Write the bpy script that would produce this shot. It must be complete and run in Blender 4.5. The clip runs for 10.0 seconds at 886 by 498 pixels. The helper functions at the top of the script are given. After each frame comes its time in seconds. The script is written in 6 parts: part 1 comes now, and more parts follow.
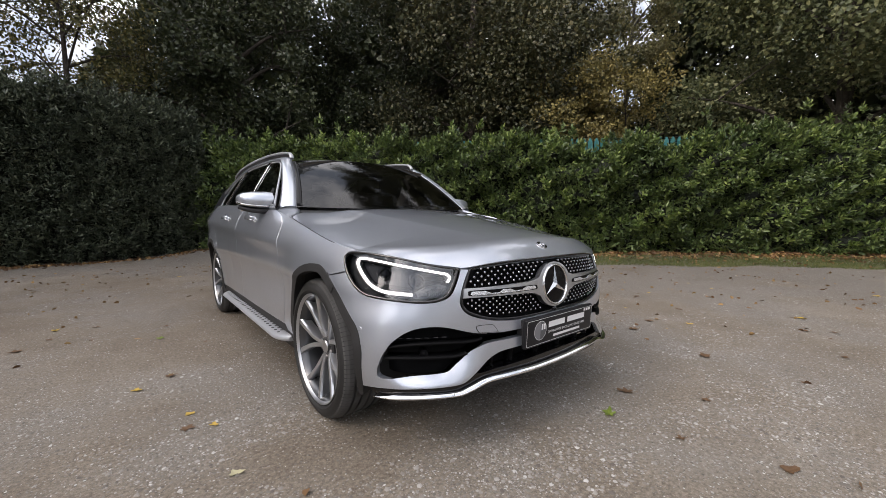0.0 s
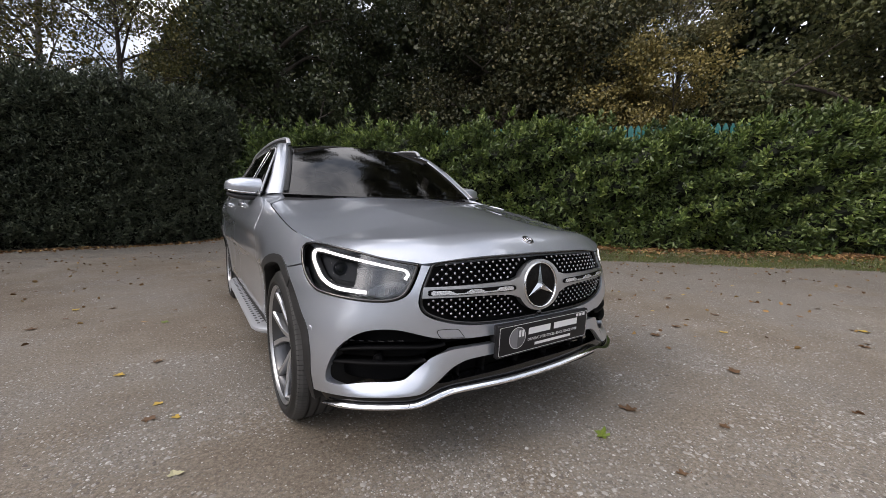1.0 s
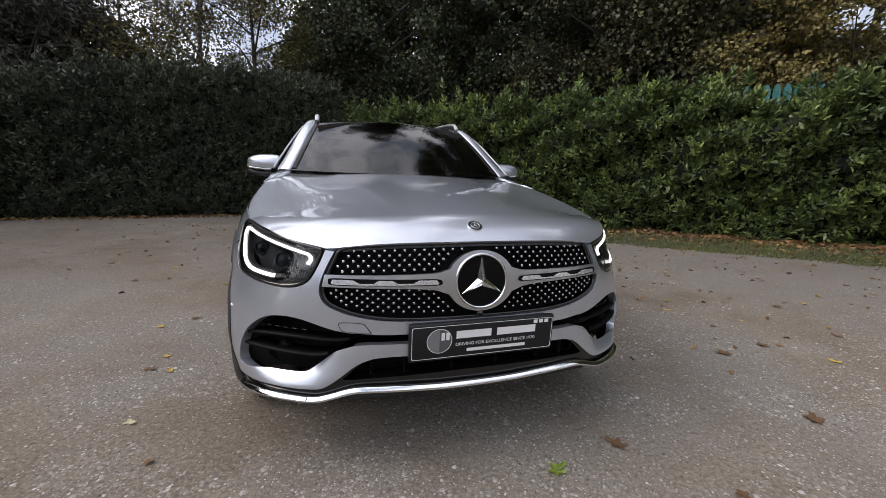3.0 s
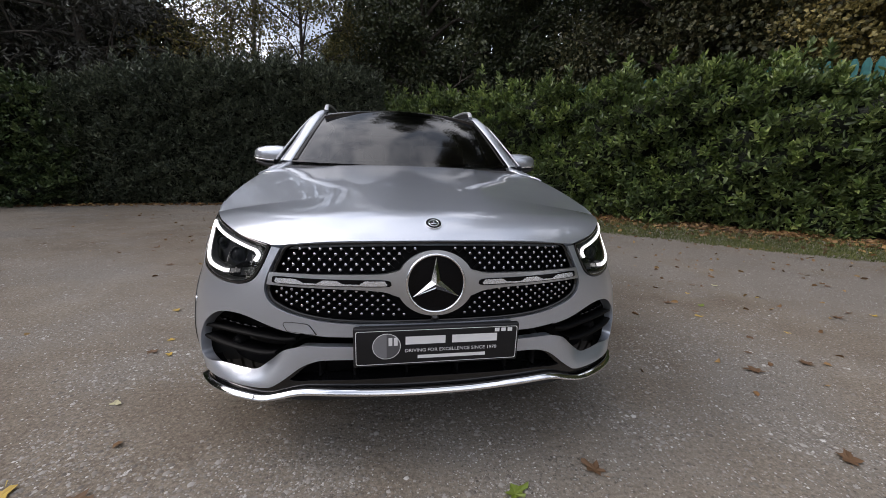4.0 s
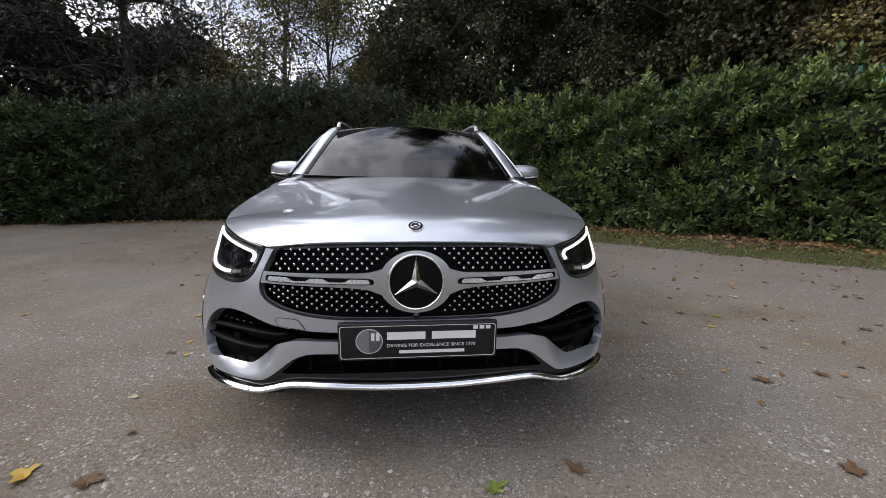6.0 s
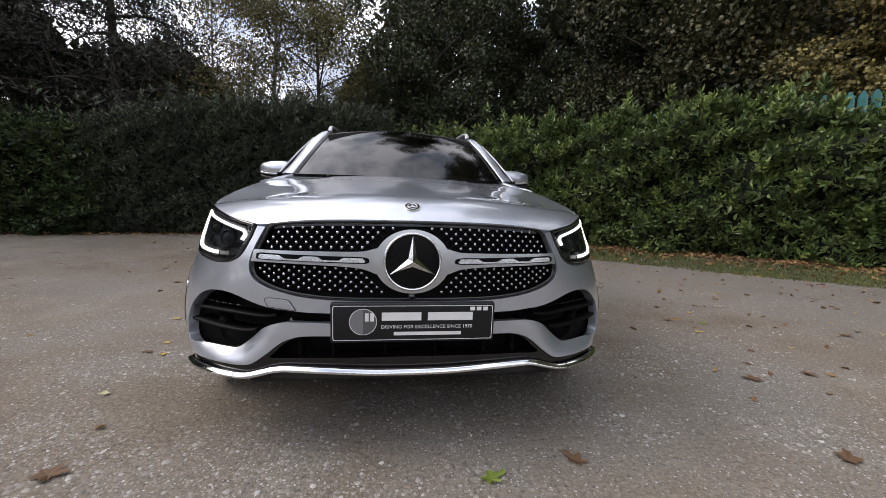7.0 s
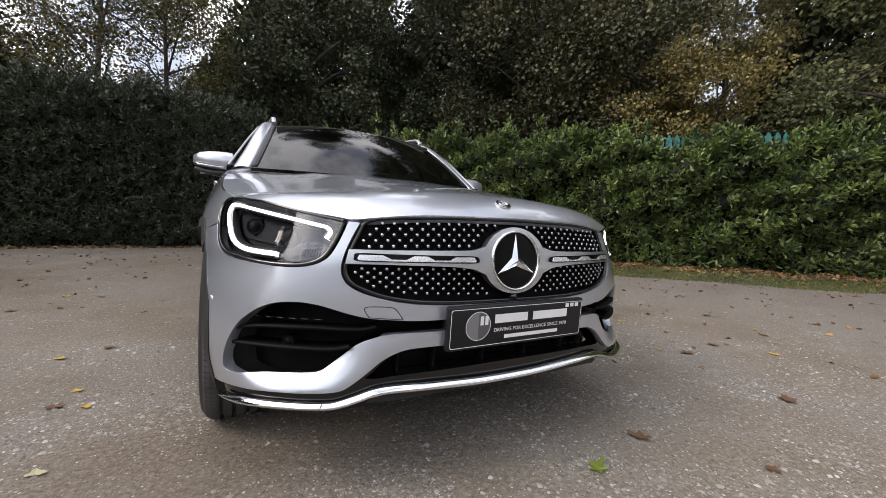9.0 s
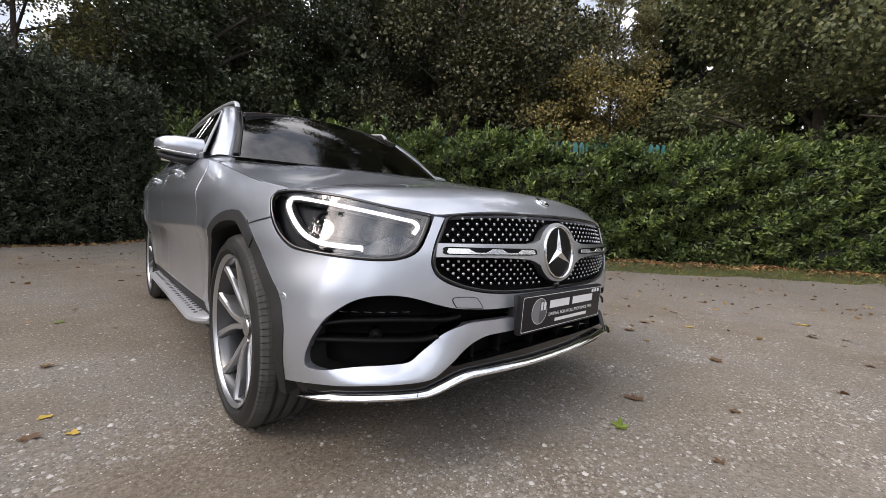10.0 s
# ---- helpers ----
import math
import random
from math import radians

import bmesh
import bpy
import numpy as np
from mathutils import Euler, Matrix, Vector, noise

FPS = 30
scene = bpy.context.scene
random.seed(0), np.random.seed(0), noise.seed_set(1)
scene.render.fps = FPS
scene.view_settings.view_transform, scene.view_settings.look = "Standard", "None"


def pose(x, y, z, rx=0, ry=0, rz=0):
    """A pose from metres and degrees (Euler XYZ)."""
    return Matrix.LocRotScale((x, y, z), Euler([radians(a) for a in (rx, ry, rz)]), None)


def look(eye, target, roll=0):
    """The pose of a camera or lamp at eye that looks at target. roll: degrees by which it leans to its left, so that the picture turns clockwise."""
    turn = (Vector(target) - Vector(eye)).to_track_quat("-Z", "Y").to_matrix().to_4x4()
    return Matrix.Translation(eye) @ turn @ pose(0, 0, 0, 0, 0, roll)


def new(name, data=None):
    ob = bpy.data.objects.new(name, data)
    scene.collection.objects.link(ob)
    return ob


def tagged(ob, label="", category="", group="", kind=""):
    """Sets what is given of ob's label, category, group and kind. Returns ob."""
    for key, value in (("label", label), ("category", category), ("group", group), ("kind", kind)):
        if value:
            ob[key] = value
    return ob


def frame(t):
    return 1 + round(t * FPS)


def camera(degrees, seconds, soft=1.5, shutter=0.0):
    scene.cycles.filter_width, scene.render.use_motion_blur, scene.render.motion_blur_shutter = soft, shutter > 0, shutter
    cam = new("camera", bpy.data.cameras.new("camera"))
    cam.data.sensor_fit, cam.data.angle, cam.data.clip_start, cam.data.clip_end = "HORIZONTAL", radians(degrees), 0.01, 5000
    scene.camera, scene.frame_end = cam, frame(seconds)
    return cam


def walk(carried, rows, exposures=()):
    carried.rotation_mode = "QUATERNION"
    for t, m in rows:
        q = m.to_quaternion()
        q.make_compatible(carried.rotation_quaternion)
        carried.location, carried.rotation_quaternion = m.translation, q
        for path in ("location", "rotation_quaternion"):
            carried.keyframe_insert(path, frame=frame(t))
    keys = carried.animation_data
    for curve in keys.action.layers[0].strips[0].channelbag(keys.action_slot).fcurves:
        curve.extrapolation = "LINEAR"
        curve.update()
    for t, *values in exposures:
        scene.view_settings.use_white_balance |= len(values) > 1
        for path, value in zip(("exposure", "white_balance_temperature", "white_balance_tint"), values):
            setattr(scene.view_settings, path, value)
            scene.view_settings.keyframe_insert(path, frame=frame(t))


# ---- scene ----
cam = camera(98.3, 10.0, soft=0.6)
PATH = [
    (0, (-1.592, -1.775, 1.007), (-0.334, -0.229, 0.84), -0.0),
    (0.5, (-1.433, -1.796, 0.995), (-0.254, -0.192, 0.808), 0.5),
    (1, (-1.231, -1.796, 1.0), (-0.136, -0.136, 0.786), 0.9),
    (1.5, (-1.067, -1.794, 1.0), (-0.081, -0.072, 0.746), 1.0),
    (2, (-0.872, -1.872, 1.009), (-0.021, -0.084, 0.724), 0.9),
    (2.5, (-0.692, -1.912, 1.013), (0.018, -0.068, 0.704), 1.2),
    (4, (-0.184, -1.869, 1.044), (0.149, 0.061, 0.64), 1.6),
    (4.5, (-0.064, -1.916, 1.054), (0.172, 0.027, 0.644), 1.1),
    (5, (-0.037, -1.942, 1.055), (0.159, 0.007, 0.652), 0.6),
    (6.5, (-0.048, -1.973, 0.946), (0.166, -0.003, 0.679), 1.0),
    (7, (-0.079, -1.964, 0.862), (0.199, 0.005, 0.654), 1.7),
    (7.5, (-0.196, -1.932, 0.809), (0.194, 0.022, 0.635), 2.2),
    (8, (-0.4, -1.871, 0.793), (0.14, 0.049, 0.64), 2.7),
    (8.5, (-0.583, -1.801, 0.793), (0.144, 0.057, 0.654), 2.8),
    (9, (-0.806, -1.671, 0.785), (0.145, 0.084, 0.665), 2.4),
    (9.5, (-1.022, -1.535, 0.772), (0.153, 0.079, 0.657), 2.1),
    (10, (-1.268, -1.444, 0.76), (0.076, 0.033, 0.64), 2.6),
]
LIGHTNESS = tuple((t, stops, kelvin, 15) for t, stops, kelvin in ((0, 0.96, 6850), (1, 0.87, 6780), (2.5, 0.79, 6700), (4.5, 0.66, 6600), (5, 0.66, 6600), (6.5, 0.81, 6620), (7.5, 0.92, 6750), (9, 1.02, 6850), (10, 1.05, 6850)))
walk(cam, [(t, look(eye, target, roll)) for t, eye, target, roll in PATH], LIGHTNESS)

# ---- light: a bright, thinly clouded sky, the sun veiled, behind the camera to its left ----
SUN_AZ, SUN_EL = 278.0, 40.0
world = bpy.data.worlds.new("world")
scene.world = world
world.use_nodes = True
wn, wl = world.node_tree.nodes, world.node_tree.links
wn.clear()
sky = wn.new("ShaderNodeTexSky")
sky.sky_type, sky.sun_disc = "NISHITA", False
sky.sun_elevation, sky.sun_rotation = radians(SUN_EL), radians(SUN_AZ)
sky.air_density, sky.dust_density = 1.2, 3.0
coords = wn.new("ShaderNodeTexCoord")
clouds = wn.new("ShaderNodeTexNoise")
clouds.inputs["Scale"].default_value, clouds.inputs["Detail"].default_value = 3.4, 8.0
clouds.inputs["Roughness"].default_value = 0.58
ramp = wn.new("ShaderNodeValToRGB")
ramp.color_ramp.elements[0].position, ramp.color_ramp.elements[1].position = 0.42, 0.60
ramp.color_ramp.elements[0].color, ramp.color_ramp.elements[1].color = (3.6, 4.1, 4.9, 1), (12.2, 12.5, 13.0, 1)
blend = wn.new("ShaderNodeMixRGB")
blend.inputs["Fac"].default_value = 0.75
bg = wn.new("ShaderNodeBackground")
bg.inputs["Strength"].default_value = 0.104
wo = wn.new("ShaderNodeOutputWorld")
wl.new(coords.outputs["Generated"], clouds.inputs["Vector"])
wl.new(clouds.outputs["Fac"], ramp.inputs["Fac"])
wl.new(sky.outputs["Color"], blend.inputs["Color1"])
wl.new(ramp.outputs["Color"], blend.inputs["Color2"])
# The cloud cover is brightest round the veiled sun and pales away from it.
toward, fall, glow, lit = wn.new("ShaderNodeVectorMath"), wn.new("ShaderNodeMath"), wn.new("ShaderNodeMapRange"), wn.new("ShaderNodeVectorMath")
toward.operation, fall.operation, lit.operation = "DOT_PRODUCT", "POWER", "SCALE"
toward.inputs[1].default_value = (math.cos(radians(SUN_EL)) * math.sin(radians(SUN_AZ)), math.cos(radians(SUN_EL)) * math.cos(radians(SUN_AZ)), math.sin(radians(SUN_EL)))
fall.use_clamp, fall.inputs[1].default_value = True, 5.0
glow.clamp, glow.inputs["To Min"].default_value, glow.inputs["To Max"].default_value = True, 1.0, 2.3
wl.new(coords.outputs["Generated"], toward.inputs[0])
half = wn.new("ShaderNodeMath")
half.operation, half.inputs[1].default_value = "MAXIMUM", 0.0
wl.new(toward.outputs["Value"], half.inputs[0])
wl.new(half.outputs[0], fall.inputs[0])
wl.new(fall.outputs[0], glow.inputs["Value"])
wl.new(blend.outputs["Color"], lit.inputs[0])
wl.new(glow.outputs["Result"], lit.inputs["Scale"])
wl.new(lit.outputs["Vector"], bg.inputs["Color"])
wl.new(bg.outputs["Background"], wo.inputs["Surface"])
sun = new("sun", bpy.data.lights.new("sun", "SUN"))
sun.data.energy, sun.data.angle, sun.data.color = 0.5, radians(20), (1.0, 0.97, 0.92)
sun.matrix_world = look((9 * math.sin(radians(SUN_AZ)), 9 * math.cos(radians(SUN_AZ)), 9 * math.tan(radians(SUN_EL))), (0, 0, 0))


# ---- materials ----
def material(name, color, rough=0.5, metal=0.0, coat=0.0, coat_rough=0.03, spec=0.5):
    m = bpy.data.materials.new(name)
    m.use_nodes = True
    b = m.node_tree.nodes["Principled BSDF"]
    b.inputs["Base Color"].default_value = (*color, 1)
    b.inputs["Roughness"].default_value, b.inputs["Metallic"].default_value = rough, metal
    b.inputs["Coat Weight"].default_value, b.inputs["Coat Roughness"].default_value = coat, coat_rough
    b.inputs["Specular IOR Level"].default_value = spec
    return m


def nodes_of(m):
    t = m.node_tree
    return t.nodes, t.links, t.nodes["Principled BSDF"]


def noise_node(m, scale, detail=4.0, rough=0.55, space="Object"):
    n, l, _ = nodes_of(m)
    c, t = n.new("ShaderNodeTexCoord"), n.new("ShaderNodeTexNoise")
    t.inputs["Scale"].default_value, t.inputs["Detail"].default_value, t.inputs["Roughness"].default_value = scale, detail, rough
    l.new(c.outputs[space], t.inputs["Vector"])
    return t


def ramp_node(m, source, stops):
    n, l, _ = nodes_of(m)
    r = n.new("ShaderNodeValToRGB")
    e = r.color_ramp.elements
    while len(e) < len(stops):
        e.new(0.5)
    for k, (at, col) in zip(e, stops):
        k.position, k.color = at, (*col, 1)
    l.new(source, r.inputs["Fac"])
    return r


def mix_node(m, kind, fac, a, b):
    n, l, _ = nodes_of(m)
    x = n.new("ShaderNodeMixRGB")
    x.blend_type = kind
    for key, v in (("Fac", fac), ("Color1", a), ("Color2", b)):
        if hasattr(v, "is_linked"):
            l.new(v, x.inputs[key])
        else:
            x.inputs[key].default_value = v if key == "Fac" else (*v, 1)
    return x


def bump(m, source, strength, distance=0.01):
    n, l, b = nodes_of(m)
    k = n.new("ShaderNodeBump")
    k.inputs["Strength"].default_value, k.inputs["Distance"].default_value = strength, distance
    l.new(source, k.inputs["Height"])
    if b.inputs["Normal"].is_linked:
        l.new(b.inputs["Normal"].links[0].from_socket, k.inputs["Normal"])
    l.new(k.outputs["Normal"], b.inputs["Normal"])


def rough_by(m, source, low, high):
    n, l, b = nodes_of(m)
    r = n.new("ShaderNodeMapRange")
    r.inputs["To Min"].default_value, r.inputs["To Max"].default_value = low, high
    l.new(source, r.inputs["Value"])
    l.new(r.outputs["Result"], b.inputs["Roughness"])


def color_by(m, socket):
    n, l, b = nodes_of(m)
    l.new(socket, b.inputs["Base Color"])


def silver_paint():
    m = material("silver_paint", (0.58, 0.60, 0.63), 0.40, 0.72, 1.0, 0.02)
    flakes = noise_node(m, 1400.0, 2.0)
    dust = noise_node(m, 3.0, 4.0)
    r = ramp_node(m, flakes.outputs["Fac"], ((0.3, (0.438, 0.470, 0.530)), (0.7, (0.562, 0.600, 0.668))))
    dusty = ramp_node(m, dust.outputs["Fac"], ((0.35, (1, 1, 1)), (0.75, (0.95, 0.945, 0.93))))
    color_by(m, mix_node(m, "MULTIPLY", 1.0, r.outputs["Color"], dusty.outputs["Color"]).outputs["Color"])
    rough_by(m, dust.outputs["Fac"], 0.29, 0.34)
    nodes_of(m)[2].inputs["Coat IOR"].default_value = 1.75
    return m


def plastic(name, color, rough, grain=900.0):
    m = material(name, color, rough)
    g = noise_node(m, grain, 2.0)
    d = noise_node(m, 9.0, 5.0)
    r = ramp_node(m, d.outputs["Fac"], ((0.3, color), (0.75, tuple(min(1, c * 1.5 + 0.012) for c in color))))
    color_by(m, r.outputs["Color"])
    bump(m, g.outputs["Fac"], 0.25, 0.0006)
    rough_by(m, d.outputs["Fac"], rough - 0.06, rough + 0.1)
    return m


def clear_glass(name, tint, alpha):
    """A thin pane: it lets light straight through, dimmed by its tint, and mirrors by its angle."""
    m = bpy.data.materials.new(name)
    m.use_nodes = True
    n, l = m.node_tree.nodes, m.node_tree.links
    n.clear()
    out, mixer = n.new("ShaderNodeOutputMaterial"), n.new("ShaderNodeMixShader")
    clear, gloss, fr = n.new("ShaderNodeBsdfTransparent"), n.new("ShaderNodeBsdfGlossy"), n.new("ShaderNodeFresnel")
    clear.inputs["Color"].default_value = (*tint, 1)
    gloss.inputs["Roughness"].default_value = 0.01
    fr.inputs["IOR"].default_value = alpha
    l.new(fr.outputs["Fac"], mixer.inputs["Fac"])
    l.new(clear.outputs["BSDF"], mixer.inputs[1])
    l.new(gloss.outputs["BSDF"], mixer.inputs[2])
    l.new(mixer.outputs["Shader"], out.inputs["Surface"])
    return m


def emitter(name, color, strength):
    m = material(name, color, 0.4)
    _, _, b = nodes_of(m)
    b.inputs["Emission Color"].default_value, b.inputs["Emission Strength"].default_value = (*color, 1), strength
    return m


def foliage(name, dark, mid, light, rough=0.42, thin=0.12):
    """Leaves: the colour differs from leaf to leaf and in patches."""
    m = material(name, mid, rough, spec=0.45)
    n, l, b = nodes_of(m)
    g = n.new("ShaderNodeNewGeometry")
    r = ramp_node(m, g.outputs["Random Per Island"], ((0.0, dark), (0.55, mid), (1.0, light)))
    patch = noise_node(m, 0.9, 3.0)
    shade = ramp_node(m, patch.outputs["Fac"], ((0.3, (0.72, 0.74, 0.7)), (0.7, (1.15, 1.12, 1.0))))
    c = mix_node(m, "MULTIPLY", 1.0, r.outputs["Color"], shade.outputs["Color"])
    color_by(m, c.outputs["Color"])
    t, x, out = n.new("ShaderNodeBsdfTranslucent"), n.new("ShaderNodeMixShader"), n["Material Output"]
    l.new(c.outputs["Color"], t.inputs["Color"])
    x.inputs["Fac"].default_value = thin
    l.new(b.outputs["BSDF"], x.inputs[1])
    l.new(t.outputs["BSDF"], x.inputs[2])
    l.new(x.outputs["Shader"], out.inputs["Surface"])
    return m


def bark(name, a, b):
    m = material(name, a, 0.9)
    s = noise_node(m, 9.0, 8.0, 0.65)
    color_by(m, ramp_node(m, s.outputs["Fac"], ((0.3, a), (0.7, b))).outputs["Color"])
    bump(m, s.outputs["Fac"], 0.8, 0.03)
    return m


def gravel_ground():
    """Trodden grey-brown dirt, with small pale stones bedded in it, thick in drifts."""
    m = material("gravel_ground", (0.2, 0.17, 0.14), 0.93, spec=0.25)
    n, l, b = nodes_of(m)
    broad, worn = noise_node(m, 0.35, 4.0, 0.6), noise_node(m, 1.7, 7.0, 0.68)
    grit, fine = noise_node(m, 60.0, 5.0, 0.7), noise_node(m, 260.0, 3.0, 0.6)
    base = ramp_node(m, worn.outputs["Fac"], ((0.25, (0.135, 0.112, 0.086)), (0.5, (0.176, 0.151, 0.121)), (0.75, (0.222, 0.199, 0.167))))
    area = ramp_node(m, broad.outputs["Fac"], ((0.33, (0.80, 0.75, 0.70)), (0.67, (1.24, 1.26, 1.28))))
    c = mix_node(m, "MULTIPLY", 1.0, base.outputs["Color"], area.outputs["Color"])
    speck = ramp_node(m, grit.outputs["Fac"], ((0.36, (0.60, 0.58, 0.56)), (0.52, (1, 1, 1)), (0.66, (1.46, 1.47, 1.48))))
    c = mix_node(m, "MULTIPLY", 0.85, c.outputs["Color"], speck.outputs["Color"])
    dots = ramp_node(m, fine.outputs["Fac"], ((0.35, (0.68, 0.68, 0.68)), (0.65, (1.3, 1.3, 1.3))))
    c = mix_node(m, "MULTIPLY", 0.6, c.outputs["Color"], dots.outputs["Color"])

    def maths(kind, x, y):
        k = n.new("ShaderNodeMath")
        k.operation = kind
        for i, v in enumerate((x, y)):
            if hasattr(v, "is_linked"):
                l.new(v, k.inputs[i])
            else:
                k.inputs[i].default_value = v
        return k.outputs[0]

    # Drifts of stones; the pale strip along the laurel hedge is nearly all stones.
    place, split = n.new("ShaderNodeTexCoord"), n.new("ShaderNodeSeparateXYZ")
    l.new(place.outputs["Object"], split.inputs[0])
    along = maths("ADD", maths("MULTIPLY", split.outputs[0], 1.0), maths("MULTIPLY", split.outputs[1], 0.72))
    strip = n.new("ShaderNodeMapRange")
    strip.interpolation_type = "SMOOTHSTEP"
    for key, v in (("From Min", 2.2), ("From Max", 5.2), ("To Min", 0.0), ("To Max", 0.14)):
        strip.inputs[key].default_value = v
    l.new(along, strip.inputs["Value"])
    drift = noise_node(m, 0.8, 6.0, 0.62)
    thick = ramp_node(m, maths("ADD", drift.outputs["Fac"], strip.outputs["Result"]), ((0.47, (0, 0, 0)), (0.64, (1, 1, 1))))
    c = mix_node(m, "MIX", maths("MULTIPLY", thick.outputs["Color"], 0.55), c.outputs["Color"], (0.196, 0.181, 0.160))
    heights = []
    for scale, scarce, rich in ((135.0, 0.86, 0.34), (82.0, 0.95, 0.76)):
        cell = n.new("ShaderNodeTexVoronoi")
        cell.inputs["Scale"].default_value = scale
        l.new(place.outputs["Object"], cell.inputs["Vector"])
        tone = n.new("ShaderNodeSeparateColor")
        l.new(cell.outputs["Color"], tone.inputs[0])
        least = n.new("ShaderNodeMapRange")
        least.inputs["To Min"].default_value, least.inputs["To Max"].default_value = scarce, rich
        l.new(thick.outputs["Color"], least.inputs["Value"])
        here = maths("GREATER_THAN", tone.outputs[0], least.outputs["Result"])
        shape = ramp_node(m, cell.outputs["Distance"], ((0.40, (1, 1, 1)), (0.47, (0, 0, 0))))
        fac = maths("MULTIPLY", here, shape.outputs["Color"])
        stone = ramp_node(m, tone.outputs[1], ((0.0, (0.105, 0.093, 0.078)), (0.5, (0.200, 0.186, 0.165)), (0.85, (0.315, 0.302, 0.280)), (1.0, (0.56, 0.55, 0.53))))
        c = mix_node(m, "MIX", fac, c.outputs["Color"], stone.outputs["Color"])
        heights.append(fac)
    color_by(m, c.outputs["Color"])
    lumps = noise_node(m, 22.0, 4.0, 0.6)
    bump(m, lumps.outputs["Fac"], 0.5, 0.02)
    bump(m, grit.outputs["Fac"], 0.6, 0.010)
    bump(m, heights[0], 1.0, 0.006)
    bump(m, heights[1], 1.0, 0.010)
    return m


def stone_mat():
    m = material("pale_stone", (0.4, 0.38, 0.34), 0.85)
    n, l, b = nodes_of(m)
    g = n.new("ShaderNodeNewGeometry")
    color_by(m, ramp_node(m, g.outputs["Random Per Island"], ((0.0, (0.11, 0.095, 0.080)), (0.5, (0.21, 0.192, 0.167)), (0.9, (0.31, 0.294, 0.268)), (1.0, (0.47, 0.455, 0.43)))).outputs["Color"])
    return m


PAINT = silver_paint()
CHROME = material("chrome", (0.83, 0.84, 0.86), 0.07, 1.0)
SATIN = material("satin_aluminium", (0.62, 0.63, 0.65), 0.3, 1.0)
GLOSS_BLACK = material("gloss_black", (0.006, 0.006, 0.007), 0.12, 0.0, 0.6)
SPLITTER_BLACK = material("splitter_black", (0.004, 0.004, 0.0045), 0.16, 0.0, 0.25)
BLACK = plastic("black_plastic", (0.010, 0.010, 0.011), 0.45)
DEEP_BLACK = material("deep_black_plastic", (0.004, 0.004, 0.0045), 0.55, spec=0.1)
CLADDING = plastic("dark_grey_cladding", (0.008, 0.008, 0.0085), 0.6)
RUBBER = plastic("tyre_rubber", (0.006, 0.006, 0.006), 0.6, 500.0)
TREAD = plastic("worn_tread", (0.038, 0.0375, 0.037), 0.9, 300.0)
DUSTY_TREAD = plastic("dusty_tread_block", (0.052, 0.051, 0.0495), 0.9, 300.0)
BRUSHED = material("brushed_aluminium", (0.46, 0.47, 0.49), 0.38, 0.5)
# Near-black puts the shade of hidden cavities into floor, fillers and liners.
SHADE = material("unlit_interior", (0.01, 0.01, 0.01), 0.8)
GREY_RIM = material("dark_grey_rim", (0.075, 0.077, 0.082), 0.35, 0.7, 0.5)
BRIGHT_RIM = material("machined_rim_face", (0.50, 0.51, 0.53), 0.32, 0.85, 0.5)
DISC_STEEL = material("brake_steel", (0.28, 0.27, 0.26), 0.38, 1.0)
GLASS = clear_glass("dark_tinted_glass", (0.10, 0.105, 0.11), 1.62)
SIDE_GLASS = clear_glass("privacy_glass", (0.07, 0.072, 0.075), 1.55)
LENS = clear_glass("headlight_lens", (0.90, 0.92, 0.95), 2.0)
DRL = emitter("white_light_guide", (1.0, 0.99, 0.97), 0.75)
WHITE_INK = material("white_print", (0.78, 0.78, 0.78), 0.5)
GREY_INK = material("grey_print", (0.19, 0.19, 0.2), 0.5)
PLATE_BLACK = material("plate_black", (0.012, 0.012, 0.0135), 0.42, spec=0.3)
DASH = plastic("dashboard_vinyl", (0.018, 0.018, 0.019), 0.6)
GROUND = gravel_ground()
STONE = stone_mat()
LAUREL_TIP = foliage("young_laurel_leaf", (0.094, 0.149, 0.044), (0.183, 0.259, 0.077), (0.319, 0.385, 0.138), 0.36, 0.22)
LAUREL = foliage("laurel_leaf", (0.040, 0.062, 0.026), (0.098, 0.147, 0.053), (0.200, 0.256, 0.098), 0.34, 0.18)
# LAUREL at about two thirds brightness: the bush's shade is in this colour.
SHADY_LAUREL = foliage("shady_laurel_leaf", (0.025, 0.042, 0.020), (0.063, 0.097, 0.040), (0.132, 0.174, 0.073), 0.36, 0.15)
PRIVET = foliage("clipped_hedge_leaf", (0.029, 0.039, 0.029), (0.075, 0.094, 0.066), (0.176, 0.198, 0.144), 0.32)
IVY = foliage("ivy_leaf", (0.025, 0.035, 0.019), (0.050, 0.065, 0.032), (0.094, 0.104, 0.051), 0.45)
SYCAMORE = foliage("sycamore_leaf", (0.042, 0.048, 0.026), (0.084, 0.090, 0.045), (0.140, 0.124, 0.060), 0.5)
MAPLE = foliage("maple_leaf", (0.088, 0.108, 0.058), (0.169, 0.192, 0.096), (0.294, 0.294, 0.150), 0.5, 0.35)
GOLD = foliage("yellowing_leaf", (0.144, 0.126, 0.048), (0.256, 0.216, 0.084), (0.425, 0.348, 0.138), 0.5, 0.3)
PALE_GOLD = foliage("pale_poplar_leaf", (0.20, 0.19, 0.095), (0.31, 0.29, 0.15), (0.44, 0.40, 0.22), 0.5, 0.4)
BIRCH = foliage("thin_autumn_leaf", (0.07, 0.075, 0.028), (0.14, 0.125, 0.045), (0.26, 0.20, 0.07), 0.5, 0.25)
